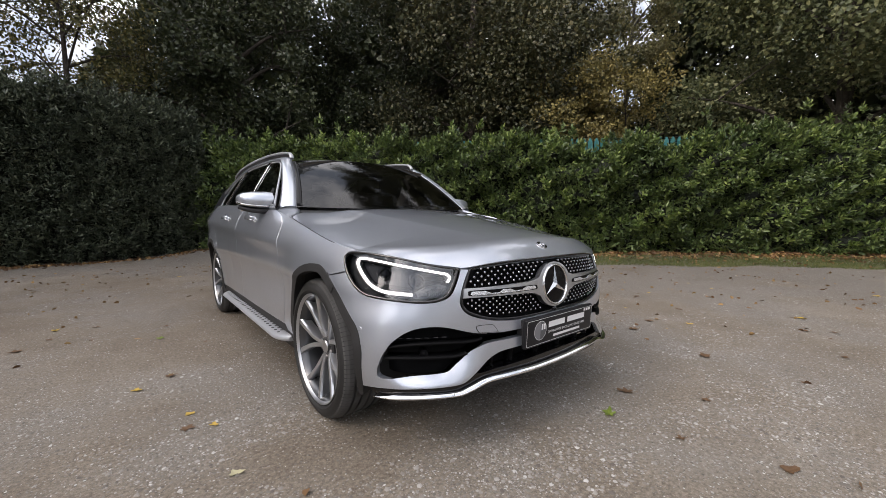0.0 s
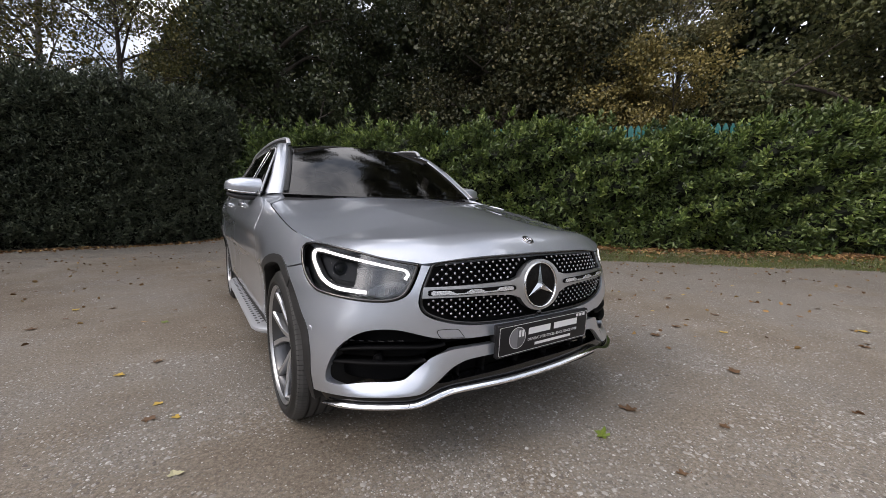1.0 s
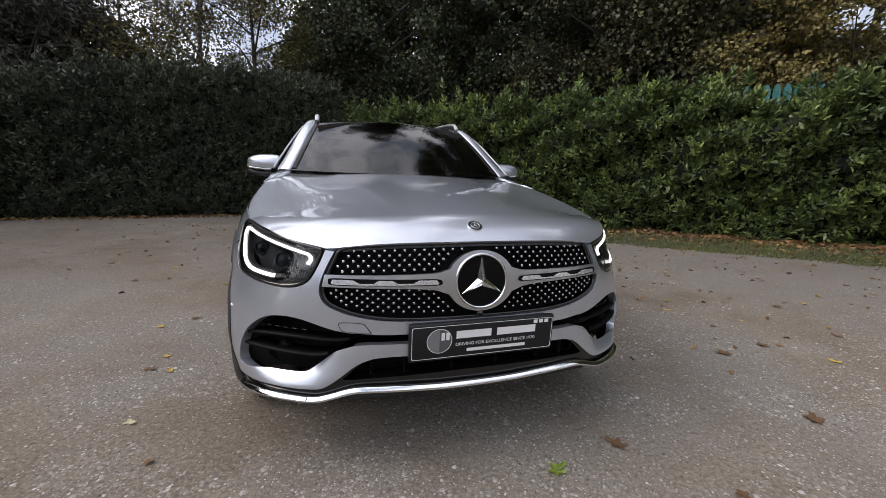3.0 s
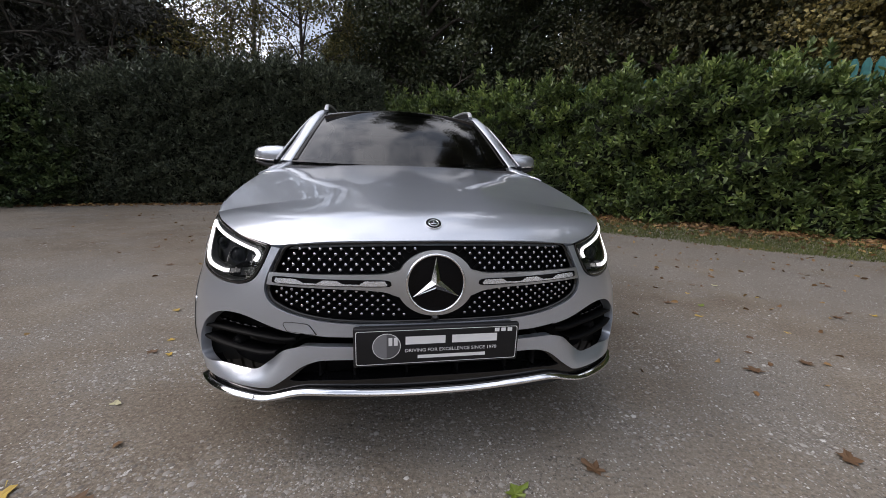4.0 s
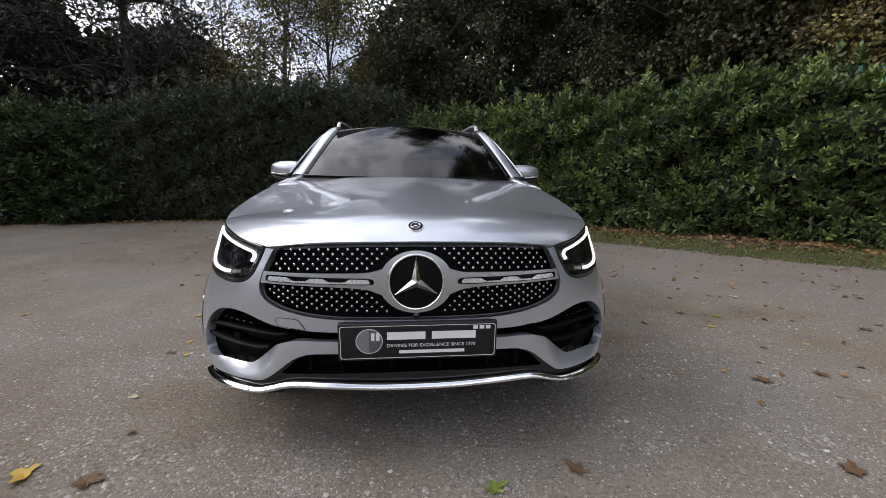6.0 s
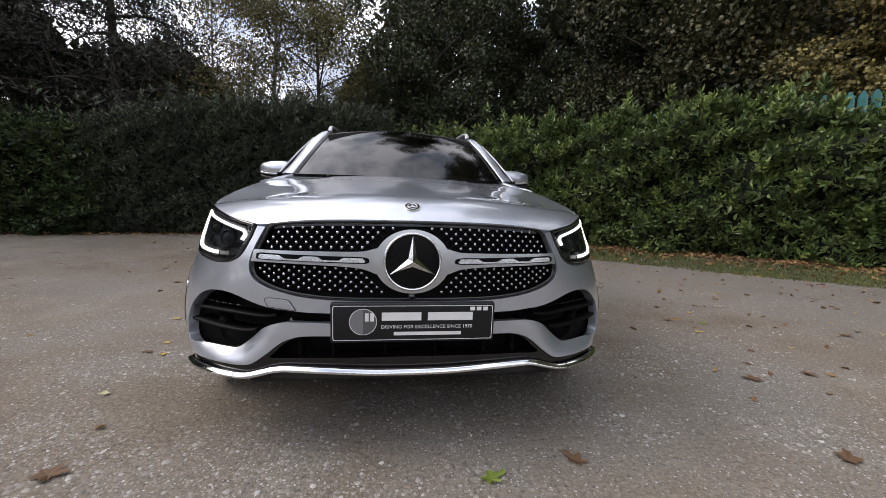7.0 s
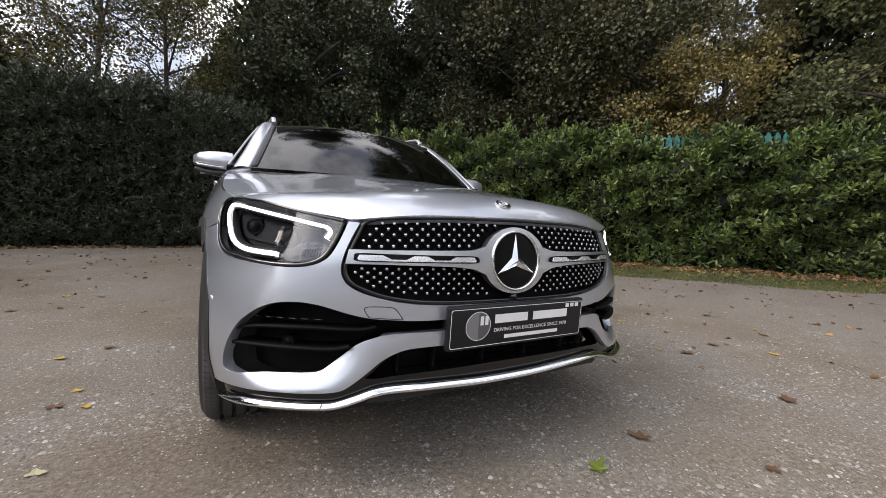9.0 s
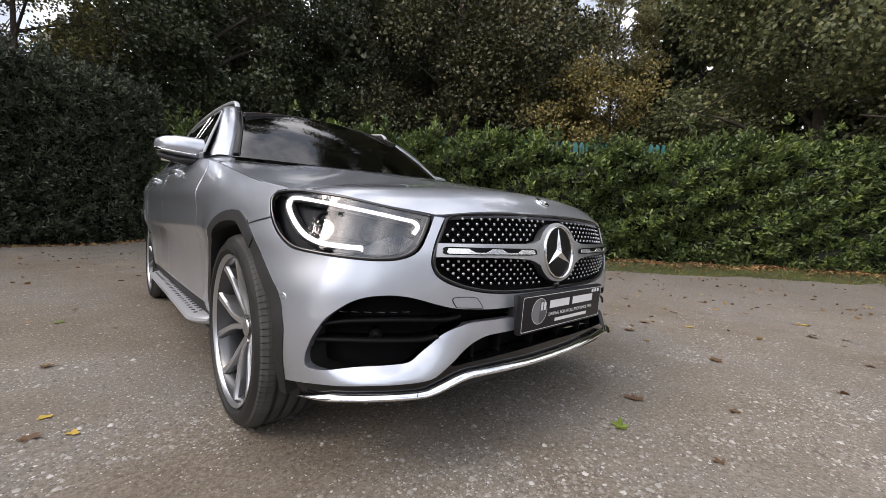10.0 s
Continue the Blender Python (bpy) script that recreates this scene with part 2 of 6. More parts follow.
FIELD = foliage("field_maple_leaf", (0.058, 0.065, 0.025), (0.124, 0.122, 0.045), (0.247, 0.206, 0.075), 0.5, 0.2)
NEEDLES = foliage("conifer_needle", (0.022, 0.022, 0.019), (0.040, 0.040, 0.033), (0.068, 0.068, 0.054), 0.55, 0.05)
BARK = bark("dark_bark", (0.035, 0.028, 0.022), (0.085, 0.072, 0.058))
PALE_BARK = bark("grey_bark", (0.10, 0.09, 0.075), (0.21, 0.195, 0.17))
TEAL = plastic("teal_painted_steel", (0.012, 0.105, 0.10), 0.5)
GRASS = foliage("verge_grass", (0.055, 0.078, 0.022), (0.105, 0.130, 0.040), (0.18, 0.18, 0.07), 0.6, 0.2)
DEAD_LEAF = foliage("dead_leaf", (0.088, 0.046, 0.023), (0.208, 0.112, 0.050), (0.384, 0.247, 0.108), 0.65, 0.1)


# ---- mesh tools ----
from mathutils.geometry import delaunay_2d_cdt

rng = np.random.default_rng(7)


def solid(name, verts, faces, mat, parent=None, smooth=True, label="", normals=None, sharp=None):
    """One mesh object from vertices and faces."""
    me = bpy.data.meshes.new(name)
    me.from_pydata([tuple(map(float, v)) for v in verts], [], [tuple(map(int, f)) for f in faces])
    me.materials.append(mat)
    if smooth:
        me.shade_smooth()
        if sharp:
            me.set_sharp_from_angle(angle=radians(sharp))
    me.update()
    if normals is not None:
        me.normals_split_custom_set_from_vertices([tuple(map(float, v)) for v in normals])
    ob = new(name, me)
    if parent is not None:
        ob.parent = parent
    if label:
        ob["label"] = label
    return ob


def part(name, bm, mat, parent, label="", smooth=True, sharp=35):
    """Links a bmesh as one mesh object under a thing or a part."""
    me = bpy.data.meshes.new(name)
    bm.to_mesh(me)
    bm.free()
    me.materials.append(mat)
    if smooth:
        me.shade_smooth()
        me.set_sharp_from_angle(angle=radians(sharp))
    ob = new(name, me)
    ob.parent = parent
    if label:
        ob["label"] = label
    return ob


def triangles_fast(name, verts, tris, mat, parent=None, smooth=False):
    """Many triangles or quads at once, from arrays."""
    k = tris.shape[1]
    me = bpy.data.meshes.new(name)
    me.vertices.add(len(verts))
    me.vertices.foreach_set("co", np.ascontiguousarray(verts, np.float32).ravel())
    me.loops.add(tris.size)
    me.loops.foreach_set("vertex_index", np.ascontiguousarray(tris, np.int32).ravel())
    me.polygons.add(len(tris))
    me.polygons.foreach_set("loop_start", np.arange(0, tris.size, k, dtype=np.int32))
    me.polygons.foreach_set("loop_total", np.full(len(tris), k, np.int32))
    me.update(calc_edges=True)
    me.validate()
    if smooth:
        me.shade_smooth()
    me.materials.append(mat)
    ob = new(name, me)
    if parent is not None:
        ob.parent = parent
    return ob


def spline(points, n=8, closed=False):
    """A Catmull-Rom curve through the points; a point given twice is a corner."""
    p = np.array(points, float)
    m = len(p)
    out = []
    for i in range(m if closed else m - 1):
        if closed:
            a, b, c, d = p[(i - 1) % m], p[i], p[(i + 1) % m], p[(i + 2) % m]
        else:
            a, b, c, d = p[max(i - 1, 0)], p[i], p[i + 1], p[min(i + 2, m - 1)]
        if np.allclose(b, c):
            continue
        t = np.linspace(0, 1, n, endpoint=False)[:, None]
        out.append(0.5 * (2 * b + (c - a) * t + (2 * a - 5 * b + 4 * c - d) * t**2 + (3 * b - a - 3 * c + d) * t**3))
    if not closed:
        out.append(p[-1:])
    return np.concatenate(out)


def resample(path, n):
    path = np.array(path, float)
    d = np.r_[0, np.cumsum(np.linalg.norm(np.diff(path, axis=0), axis=1))]
    s = np.linspace(0, d[-1], n)
    return np.stack([np.interp(s, d, path[:, k]) for k in range(path.shape[1])], 1)


def grid_faces(nu, nv, closed_v=False, closed_u=False):
    f = []
    for i in range(nu - (0 if closed_u else 1)):
        for j in range(nv - (0 if closed_v else 1)):
            i2, j2 = (i + 1) % nu, (j + 1) % nv
            f.append((i * nv + j, i2 * nv + j, i2 * nv + j2, i * nv + j2))
    return f


def loft(name, curves, mat, parent, n=40, label="", closed_v=False, flip=False, sharp=None, caps=False):
    """A skin over curves that lie side by side."""
    c = [resample(k, n) for k in curves]
    v = np.stack(c, 1).reshape(-1, 3)
    f = grid_faces(n, len(c), closed_v)
    if caps:
        f += [tuple(range(len(c)))[::-1], tuple((n - 1) * len(c) + j for j in range(len(c)))]
    if flip:
        f = [q[::-1] for q in f]
    return solid(name, v, f, mat, parent, label=label, sharp=sharp)


def sweep(path, section, up=(0, 0, 1), scale=None, closed=False):
    """Vertices and faces of a section (pairs: sideways, upwards) carried along a path."""
    path = np.array(path, float)
    t = np.gradient(path, axis=0) if not closed else np.roll(path, -1, 0) - np.roll(path, 1, 0)
    t /= np.linalg.norm(t, axis=1)[:, None] + 1e-12
    side = np.cross(t, np.array(up, float))
    side /= np.linalg.norm(side, axis=1)[:, None] + 1e-12
    above = np.cross(side, t)
    sec = np.array(section, float)
    k = np.ones(len(path)) if scale is None else np.asarray(scale, float)
    v = path[:, None] + k[:, None, None] * (side[:, None] * sec[None, :, :1] + above[:, None] * sec[None, :, 1:])
    f = grid_faces(len(path), len(sec), True, closed)
    if not closed:
        m = len(sec)
        f += [tuple(range(m))[::-1], tuple((len(path) - 1) * m + j for j in range(m))]
    return v.reshape(-1, 3), f


def rounded(w, h, r=0.3, n=4):
    """A rectangle with rounded corners, w by h; r in parts of the smaller side."""
    r = r * min(w, h)
    out = []
    for cx, cy, a in ((w / 2 - r, h / 2 - r, 0), (-w / 2 + r, h / 2 - r, 90), (-w / 2 + r, -h / 2 + r, 180), (w / 2 - r, -h / 2 + r, 270)):
        for i in range(n):
            q = radians(a + 90 * i / (n - 1))
            out.append((cx + r * math.cos(q), cy + r * math.sin(q)))
    return out


def disc_section(r, n=12):
    return [(r * math.cos(2 * math.pi * i / n), r * math.sin(2 * math.pi * i / n)) for i in range(n)]


def lathe(profile, n=48, axis="x", closed=False):
    """Turns a profile of (along the axis, radius) round the axis."""
    prof = np.array(profile, float)
    q = np.linspace(0, 2 * math.pi, n, endpoint=False)
    along = np.repeat(prof[None, :, 0], n, 0)
    c, s = prof[None, :, 1] * np.cos(q)[:, None], prof[None, :, 1] * np.sin(q)[:, None]
    v = {"x": (along, c, s), "y": (c, along, s), "z": (c, s, along)}[axis]
    return np.stack(v, -1).reshape(-1, 3), grid_faces(n, len(prof), closed, True)


def block(w, d, h, bevel=0.01, at=(0, 0, 0), turn=None, segments=2):
    """A bevelled box in a bmesh, centred at a place."""
    bm = bmesh.new()
    bmesh.ops.create_cube(bm, size=1)
    bmesh.ops.scale(bm, vec=(w, d, h), verts=bm.verts)
    if bevel:
        bmesh.ops.bevel(bm, geom=bm.edges[:], offset=bevel, segments=segments, affect="EDGES", profile=0.5)
    m = Matrix.Translation(at) @ (turn if turn is not None else Matrix())
    bmesh.ops.transform(bm, matrix=m, verts=bm.verts)
    return bm


def inside(poly, pts):
    """Whether points lie in a polygon."""
    p, q = np.asarray(poly, float), np.roll(np.asarray(poly, float), -1, 0)
    x, y = pts[:, :1], pts[:, 1:]
    cross = ((p[:, 1] > y) != (q[:, 1] > y)) & (x < (q[:, 0] - p[:, 0]) * (y - p[:, 1]) / (q[:, 1] - p[:, 1] + 1e-15) + p[:, 0])
    return cross.sum(1) % 2 == 1


def even(poly, step):
    """A closed polygon with its long sides divided."""
    out = []
    for a, b in zip(poly, np.roll(poly, -1, 0)):
        k = max(1, int(np.ceil(np.linalg.norm(b - a) / step)))
        out += [a + (b - a) * i / k for i in range(k)]
    return np.array(out)


def panel(name, chart, outline, mat, parent, holes=(), step=0.03, lift=0.0, flange=0.02, label="", edge_in=0.0):
    """A sheet cut to an outline in a chart of a curved surface, with its rim turned inwards. chart(u, v) gives places."""
    rings = [even(np.array(r, float), step * 0.7) for r in (outline, *holes)]
    lo, hi = rings[0].min(0), rings[0].max(0)
    gx, gy = np.meshgrid(np.arange(lo[0], hi[0], step), np.arange(lo[1], hi[1], step * 0.87))
    gx = gx + (np.arange(gx.shape[0]) % 2)[:, None] * step / 2
    free = np.stack([gx.ravel(), gy.ravel()], 1)
    keep = inside(rings[0], free)
    for r in rings[1:]:
        keep &= ~inside(r, free)
    free = free[keep]
    rim = np.concatenate(rings)
    near = np.min(((free[:, None] - rim[None]) ** 2).sum(-1), 1) > (0.4 * step) ** 2 if len(free) else np.zeros(0, bool)
    pts = np.concatenate([rim, free[near]])
    edges, start = [], 0
    for r in rings:
        edges += [(start + i, start + (i + 1) % len(r)) for i in range(len(r))]
        start += len(r)
    co, _, faces, *_ = delaunay_2d_cdt([Vector(map(float, p)) for p in pts], edges, [], 0, 1e-7)
    uv = np.array([tuple(c) for c in co])
    tri = np.array([tuple(f) for f in faces])
    mid = uv[tri].mean(1)
    ok = inside(rings[0], mid)
    for r in rings[1:]:
        ok &= ~inside(r, mid)
    tri = tri[ok]

    def place(u, v):
        return np.asarray(chart(u, v), float)

    e = 1e-4
    p = place(uv[:, 0], uv[:, 1])
    nrm = np.cross(place(uv[:, 0] + e, uv[:, 1]) - place(uv[:, 0] - e, uv[:, 1]), place(uv[:, 0], uv[:, 1] + e) - place(uv[:, 0], uv[:, 1] - e))
    nrm /= np.linalg.norm(nrm, axis=1)[:, None] + 1e-15
    v = p + nrm * lift
    count = {}
    for t in tri:
        for i in range(3):
            a, b = int(t[i]), int(t[(i + 1) % 3])
            count[(a, b)] = count.get((a, b), 0) + 1
    border = [(a, b) for (a, b) in count if (b, a) not in count]
    faces = [tuple(t) for t in tri]
    normals = [*nrm]
    verts = [*v]
    if flange:
        used = {}
        # A narrow rounded lip, then the return.
        for a, b in border:
            for k in (a, b):
                if k not in used:
                    used[k] = (len(verts), len(verts) + 1)
                    verts += [v[k] - nrm[k] * 0.0015, v[k] - nrm[k] * flange]
                    normals += [nrm[k], nrm[k]]
        out = {}
        for a, b in border:
            d = np.cross(v[b] - v[a], nrm[a])
            d /= np.linalg.norm(d) + 1e-15
            for k in (a, b):
                out[k] = out.get(k, 0) + d
            faces += [(b, a, used[a][0], used[b][0]), (used[b][0], used[a][0], used[a][1], used[b][1])]
        for k, d in out.items():
            d = d / (np.linalg.norm(d) + 1e-15)
            normals[used[k][0]] = d
            normals[used[k][1]] = d
    return solid(name, verts, faces, mat, parent, normals=np.array(normals), label=label)


def mirrored(poly):
    """The same outline on the other side of the middle, keeping its sense of turn."""
    return np.array(poly, float)[::-1] * (-1, 1)


def ribbon(chart, path, half, n=60, lift=0.0, thick=0.006):
    """A raised band along a path in a chart: vertices and faces."""
    path = resample(path, n)
    t = np.gradient(path, axis=0)
    t /= np.linalg.norm(t, axis=1)[:, None]
    nr = np.stack([-t[:, 1], t[:, 0]], 1)
    hw = np.broadcast_to(np.asarray(half, float), (n,))[:, None]
    rows = []
    for k, up in ((-1, -thick), (-1, 0.4), (-0.7, 1.0), (0.7, 1.0), (1, 0.4), (1, -thick)):
        q = path + nr * hw * k
        e = 1e-4
        p = chart(q[:, 0], q[:, 1])
        nm = np.cross(chart(q[:, 0] + e, q[:, 1]) - chart(q[:, 0] - e, q[:, 1]), chart(q[:, 0], q[:, 1] + e) - chart(q[:, 0], q[:, 1] - e))
        nm /= np.linalg.norm(nm, axis=1)[:, None] + 1e-15
        rows.append(p + nm * (lift + (thick * up if up > 0 else up)))
    v = np.stack(rows, 1)
    f = grid_faces(n, len(rows), True)
    m = len(rows)
    f += [tuple(range(m))[::-1], tuple((n - 1) * m + j for j in range(m))]
    return v.reshape(-1, 3), f


def scatter_leaves(name, at, facing, length, width, mat, parent=None, fold=0.25, spread=0.6, droop=0.0, shape="leaf"):
    """One mesh of many leaves: each folded along its rib, pointing about the way it faces."""
    n = len(at)
    size = length * rng.uniform(0.65, 1.3, n)[:, None]
    wide = width * rng.uniform(0.7, 1.25, n)[:, None]
    d = facing + rng.normal(0, spread, (n, 3))
    d[:, 2] -= droop
    d /= np.linalg.norm(d, axis=1)[:, None]
    s = np.cross(d, rng.normal(0, 1, (n, 3)))
    s /= np.linalg.norm(s, axis=1)[:, None]
    u = np.cross(s, d)
    if shape == "leaf":
        rows = ((0, 0, 0), (0.32, 0.5, fold), (0.30, -0.5, fold), (0.38, 0, 0), (0.70, 0.38, fold), (0.68, -0.38, fold), (1, 0, -0.12))
        quads = ((0, 3, 1), (0, 2, 3), (3, 6, 4), (1, 3, 4), (2, 5, 3), (3, 5, 6))
    elif shape == "lobed":
        rows = ((0, 0, 0), (0.22, 0.55, fold), (0.72, 0.44, fold), (1.0, 0, -0.1), (0.72, -0.44, fold), (0.22, -0.55, fold))
        quads = ((0, 2, 1), (0, 3, 2), (0, 4, 3), (0, 5, 4))
    else:
        rows = ((0, 0, 0), (0.45, 0.5, fold), (1, 0, 0), (0.45, -0.5, fold))
        quads = ((0, 2, 1), (0, 3, 2))
    v = np.stack([at + d * size * a + s * wide * b + u * wide * c for a, b, c in rows], 1)
    t = np.array(quads)[None] + (np.arange(n) * len(rows))[:, None, None]
    return triangles_fast(name, v.reshape(-1, 3), t.reshape(-1, 3), mat, parent)


def rosettes(tips, axes, count, length, width, mat, name, parent, reach=0.16):
    """Leafy shoots: leaves in a spiral round the end of each twig."""
    n = len(tips)
    k = np.tile(np.arange(count), n)
    at = np.repeat(tips, count, 0)
    ax = np.repeat(axes / np.linalg.norm(axes, axis=1)[:, None], count, 0)
    helper = np.repeat(rng.normal(0, 1, (n, 3)), count, 0)
    s = np.cross(ax, helper)
    s /= np.linalg.norm(s, axis=1)[:, None]
    u = np.cross(ax, s)
    q = k * 2.4 + np.repeat(rng.uniform(0, 6.28, n), count)
    t = k / count
    out = s * np.cos(q)[:, None] + u * np.sin(q)[:, None]
    p = at - ax * ((1 - t) * reach)[:, None]
    d = out * (1.0 - 0.55 * t)[:, None] + ax * (0.35 + 0.7 * t)[:, None]
    return scatter_leaves(name, p, d, length, width, mat, parent, spread=0.16, fold=0.22)


def wander(x, y, z, scale, seed=0):
    """Smooth noise over arrays of places, about -1 to 1."""
    q = np.random.default_rng(seed)
    out = np.zeros(np.broadcast(x, y, z).shape)
    for k in range(1, 5):
        a, ph = q.normal(0, 1, (3, 3)), q.uniform(0, 6.28, 3)
        f = 2 * math.pi / scale * 1.7 ** (k - 1)
        w = np.sin(f * (a[0, 0] * x + a[0, 1] * y + a[0, 2] * z) + ph[0]) * np.sin(f * (a[1, 0] * x + a[1, 1] * y + a[1, 2] * z) + ph[1])
        out = out + w / 1.6 ** (k - 1)
    return out / 1.6


# ---- the car's outer shape ----
def curve(knots, values):
    """A smooth monotone curve through the knots."""
    k, v = np.array(knots, float), np.array(values, float)
    h, d = np.diff(k), np.diff(v) / np.diff(k)
    m = np.zeros(len(k))
    m[0], m[-1] = d[0], d[-1]
    for i in range(1, len(k) - 1):
        if d[i - 1] * d[i] > 0:
            w1, w2 = 2 * h[i] + h[i - 1], h[i] + 2 * h[i - 1]
            m[i] = (w1 + w2) / (w1 / d[i - 1] + w2 / d[i])

    def at(x):
        x = np.clip(np.asarray(x, float), k[0], k[-1])
        i = np.clip(np.searchsorted(k, x, side="right") - 1, 0, len(k) - 2)
        t = (x - k[i]) / h[i]
        return ((1 + 2 * t) * (1 - t) ** 2 * v[i] + t * (1 - t) ** 2 * h[i] * m[i]
                + t * t * (3 - 2 * t) * v[i + 1] + t * t * (t - 1) * h[i] * m[i + 1])

    return at


YC, R0 = 0.45, 0.9
A1 = R0 * math.pi / 2
LEVELS = (0.16, 0.22, 0.30, 0.42, 0.54, 0.66, 0.78, 0.87, 1.15)
nose = curve(LEVELS, (-0.650, -0.670, -0.683, -0.698, -0.690, -0.684, -0.669, -0.646, -0.52))
girth = curve(LEVELS, (0.866, 0.895, 0.965, 1.050, 1.020, 0.960, 0.932, 0.928, 0.92))
square = curve(LEVELS, (5.3, 4.6, 3.45, 2.78, 2.86, 2.95, 2.82, 2.75, 2.7))
wing_width = curve(LEVELS, (0.870, 0.882, 0.903, 0.922, 0.934, 0.950, 1.2, 1.5, 1.5))
door_width = curve(LEVELS, (0.866, 0.876, 0.887, 0.900, 0.912, 0.945, 1.2, 1.5, 1.5))
belt = curve((-0.75, -0.2, 0.3, 0.6, 0.9, 1.5, 3.0, 4.0), (0.80, 0.86, 0.955, 1.01, 1.055, 1.08, 1.12, 1.12))
rolled = curve((-0.75, -0.2, 0.3, 0.9, 4.0), (0.0, 0.030, 0.065, 0.080, 0.085))
taper = curve((0.45, 0.95, 1.5, 2.9, 3.4, 3.75, 3.95), (0.0, -0.010, -0.014, -0.010, 0.03, 0.10, 0.28))
WHEEL_F, WHEEL_R, HUB_Z = 0.03, 2.86, 0.368


def shaping(y, z):
    """What the flank stands out from its plain sweep: shoulder, hollow doors, flared arches."""
    fade = np.clip((y - 0.15) / 0.5, 0, 1)
    crease = 0.86 + 0.035 * (y - 0.5)
    out = fade * (0.010 * np.exp(-(((z - crease) / 0.045) ** 2)) - 0.016 * np.exp(-(((z - 0.60) / 0.13) ** 2)) * np.clip((2.4 - y) / 0.4, 0, 1))
    for c in (WHEEL_F, WHEEL_R):
        r = np.hypot(y - c, z - HUB_Z)
        out = out + 0.007 * np.exp(-(((r - 0.43) / 0.08) ** 2)) * np.clip((y + 0.30) / 0.2, 0, 1)
    return out


def drawn_in(x, y, z):
    """Holds the nose's wide sweep within the width of wings and doors."""
    k = np.clip((0.40 - y) / 0.5, 0, 1)
    k = k * k * (3 - 2 * k)
    most = door_width(z) + (wing_width(z) - door_width(z)) * k
    return x * (1 + (x / most) ** 24) ** (-1 / 24)


def flank(y, z):
    """The body's side at the given length and height, on the +x side."""
    y, z = np.asarray(y, float), np.asarray(z, float)
    w, d, p = girth(z), YC - nose(z), square(z)
    t = np.clip((YC - y) / d, 0, 0.999)
    x = drawn_in(w * (1 - t**p) ** (1 / p), y, z)
    up = np.clip((z - belt(y) + 0.20) / 0.20, 0, 1.3)
    x = x - rolled(y) * up**2.2 - np.where(y > YC, taper(y), 0) + shaping(y, z)
    return np.stack([x, y + 0 * x, z + 0 * x], -1)


def skin(a, z):
    """The body's outer side: a runs round it from the nose, z is the height."""
    a, z = np.asarray(a, float), np.asarray(z, float)
    s, b = np.sign(a) + (a == 0), np.abs(a)
    w, d, p = girth(z), YC - nose(z), square(z)
    th = np.minimum(b, A1) / R0
    r = ((np.sin(th) / w) ** p + (np.cos(th) / d) ** p) ** (-1 / p)
    x, y = r * np.sin(th), YC - r * np.cos(th) + np.maximum(b - A1, 0)
    x = drawn_in(x, y, z)
    up = np.clip((z - belt(y) + 0.20) / 0.20, 0, 1.3)
    ease = np.clip((b - 0.5) / 0.3, 0, 1)
    x = x - ease * rolled(y) * up**2.2 - np.where(b > A1, taper(y), 0) + ease * shaping(y, z)
    return np.stack([s * x, y, z + 0 * x], -1)


# The bonnet's front edge follows the tops of grille and lamps; its sides follow the wings.
HOOD_EDGE = skin(np.array((0, 0.12, 0.2, 0.27, 0.33, 0.375, 0.41, 0.435, 0.54, 0.66, 0.75, 0.815)), np.array((0.820, 0.819, 0.817, 0.813, 0.806, 0.799, 0.794, 0.796, 0.815, 0.842, 0.854, 0.857)))
hood_mid = curve((-0.70, -0.6, -0.4, -0.1, 0.3, 0.62, 0.8), (0.868, 0.886, 0.922, 0.970, 1.028, 1.064, 1.074))
hood_drop = curve((-0.70, -0.6, -0.2, 0.3, 0.75), (0.10, 0.10, 0.115, 0.085, 0.03))
hood_front = curve(HOOD_EDGE[:, 0], HOOD_EDGE[:, 1])
hood_front_z = curve(HOOD_EDGE[:, 0], HOOD_EDGE[:, 2])


def hood_side(y):
    return flank(y, belt(y))[..., 0] - 0.005


def hood(x, y):
    """The bonnet's height over the plan."""
    x, y = np.asarray(x, float), np.asarray(y, float)

    def plain(b, y):
        z = hood_mid(y) - hood_drop(y) * (b / 0.8) ** 2.2
        ridge = 0.317 + 0.185 * y
        rise = np.clip((y + 0.56) / 0.40, 0, 1)
        t = np.clip((b - ridge) / (0.80 - ridge), 0, 1)
        z = z - 0.040 * rise * rise * (3 - 2 * rise) * t * (1 - t) ** 1.5
        rear = np.maximum(y, -0.2)
        edge = hood_side(rear)
        past = hood_mid(y) - hood_drop(y) * (edge / 0.8) ** 2.2
        return z + (belt(rear) - past) * np.clip(b / edge, 0, 1.1) ** 5

    b = np.abs(x)
    front = hood_front(b)
    d = np.clip((y - front) / 0.16, -0.2, 1)
    z = plain(b, y) - (plain(b, front) - hood_front_z(b)) * (1 - d) ** 2.2
    return np.stack([x, y + 0 * x, z], -1)


def screen(u, v):
    """The windscreen: u across from -1 to 1, v up from 0 to 1."""
    u, v = np.asarray(u, float), np.asarray(v, float)
    half = 0.735 - 0.150 * v - 0.012 * np.sin(math.pi * v)
    y = 0.60 + 0.21 * u**2 + v * (0.66 - 0.135 * u**2)
    z = 1.062 + 0.012 * u**2 + v * (0.413 - 0.045 * u**2) + 0.025 * np.sin(math.pi * v)
    return np.stack([half * u, y, z], -1)


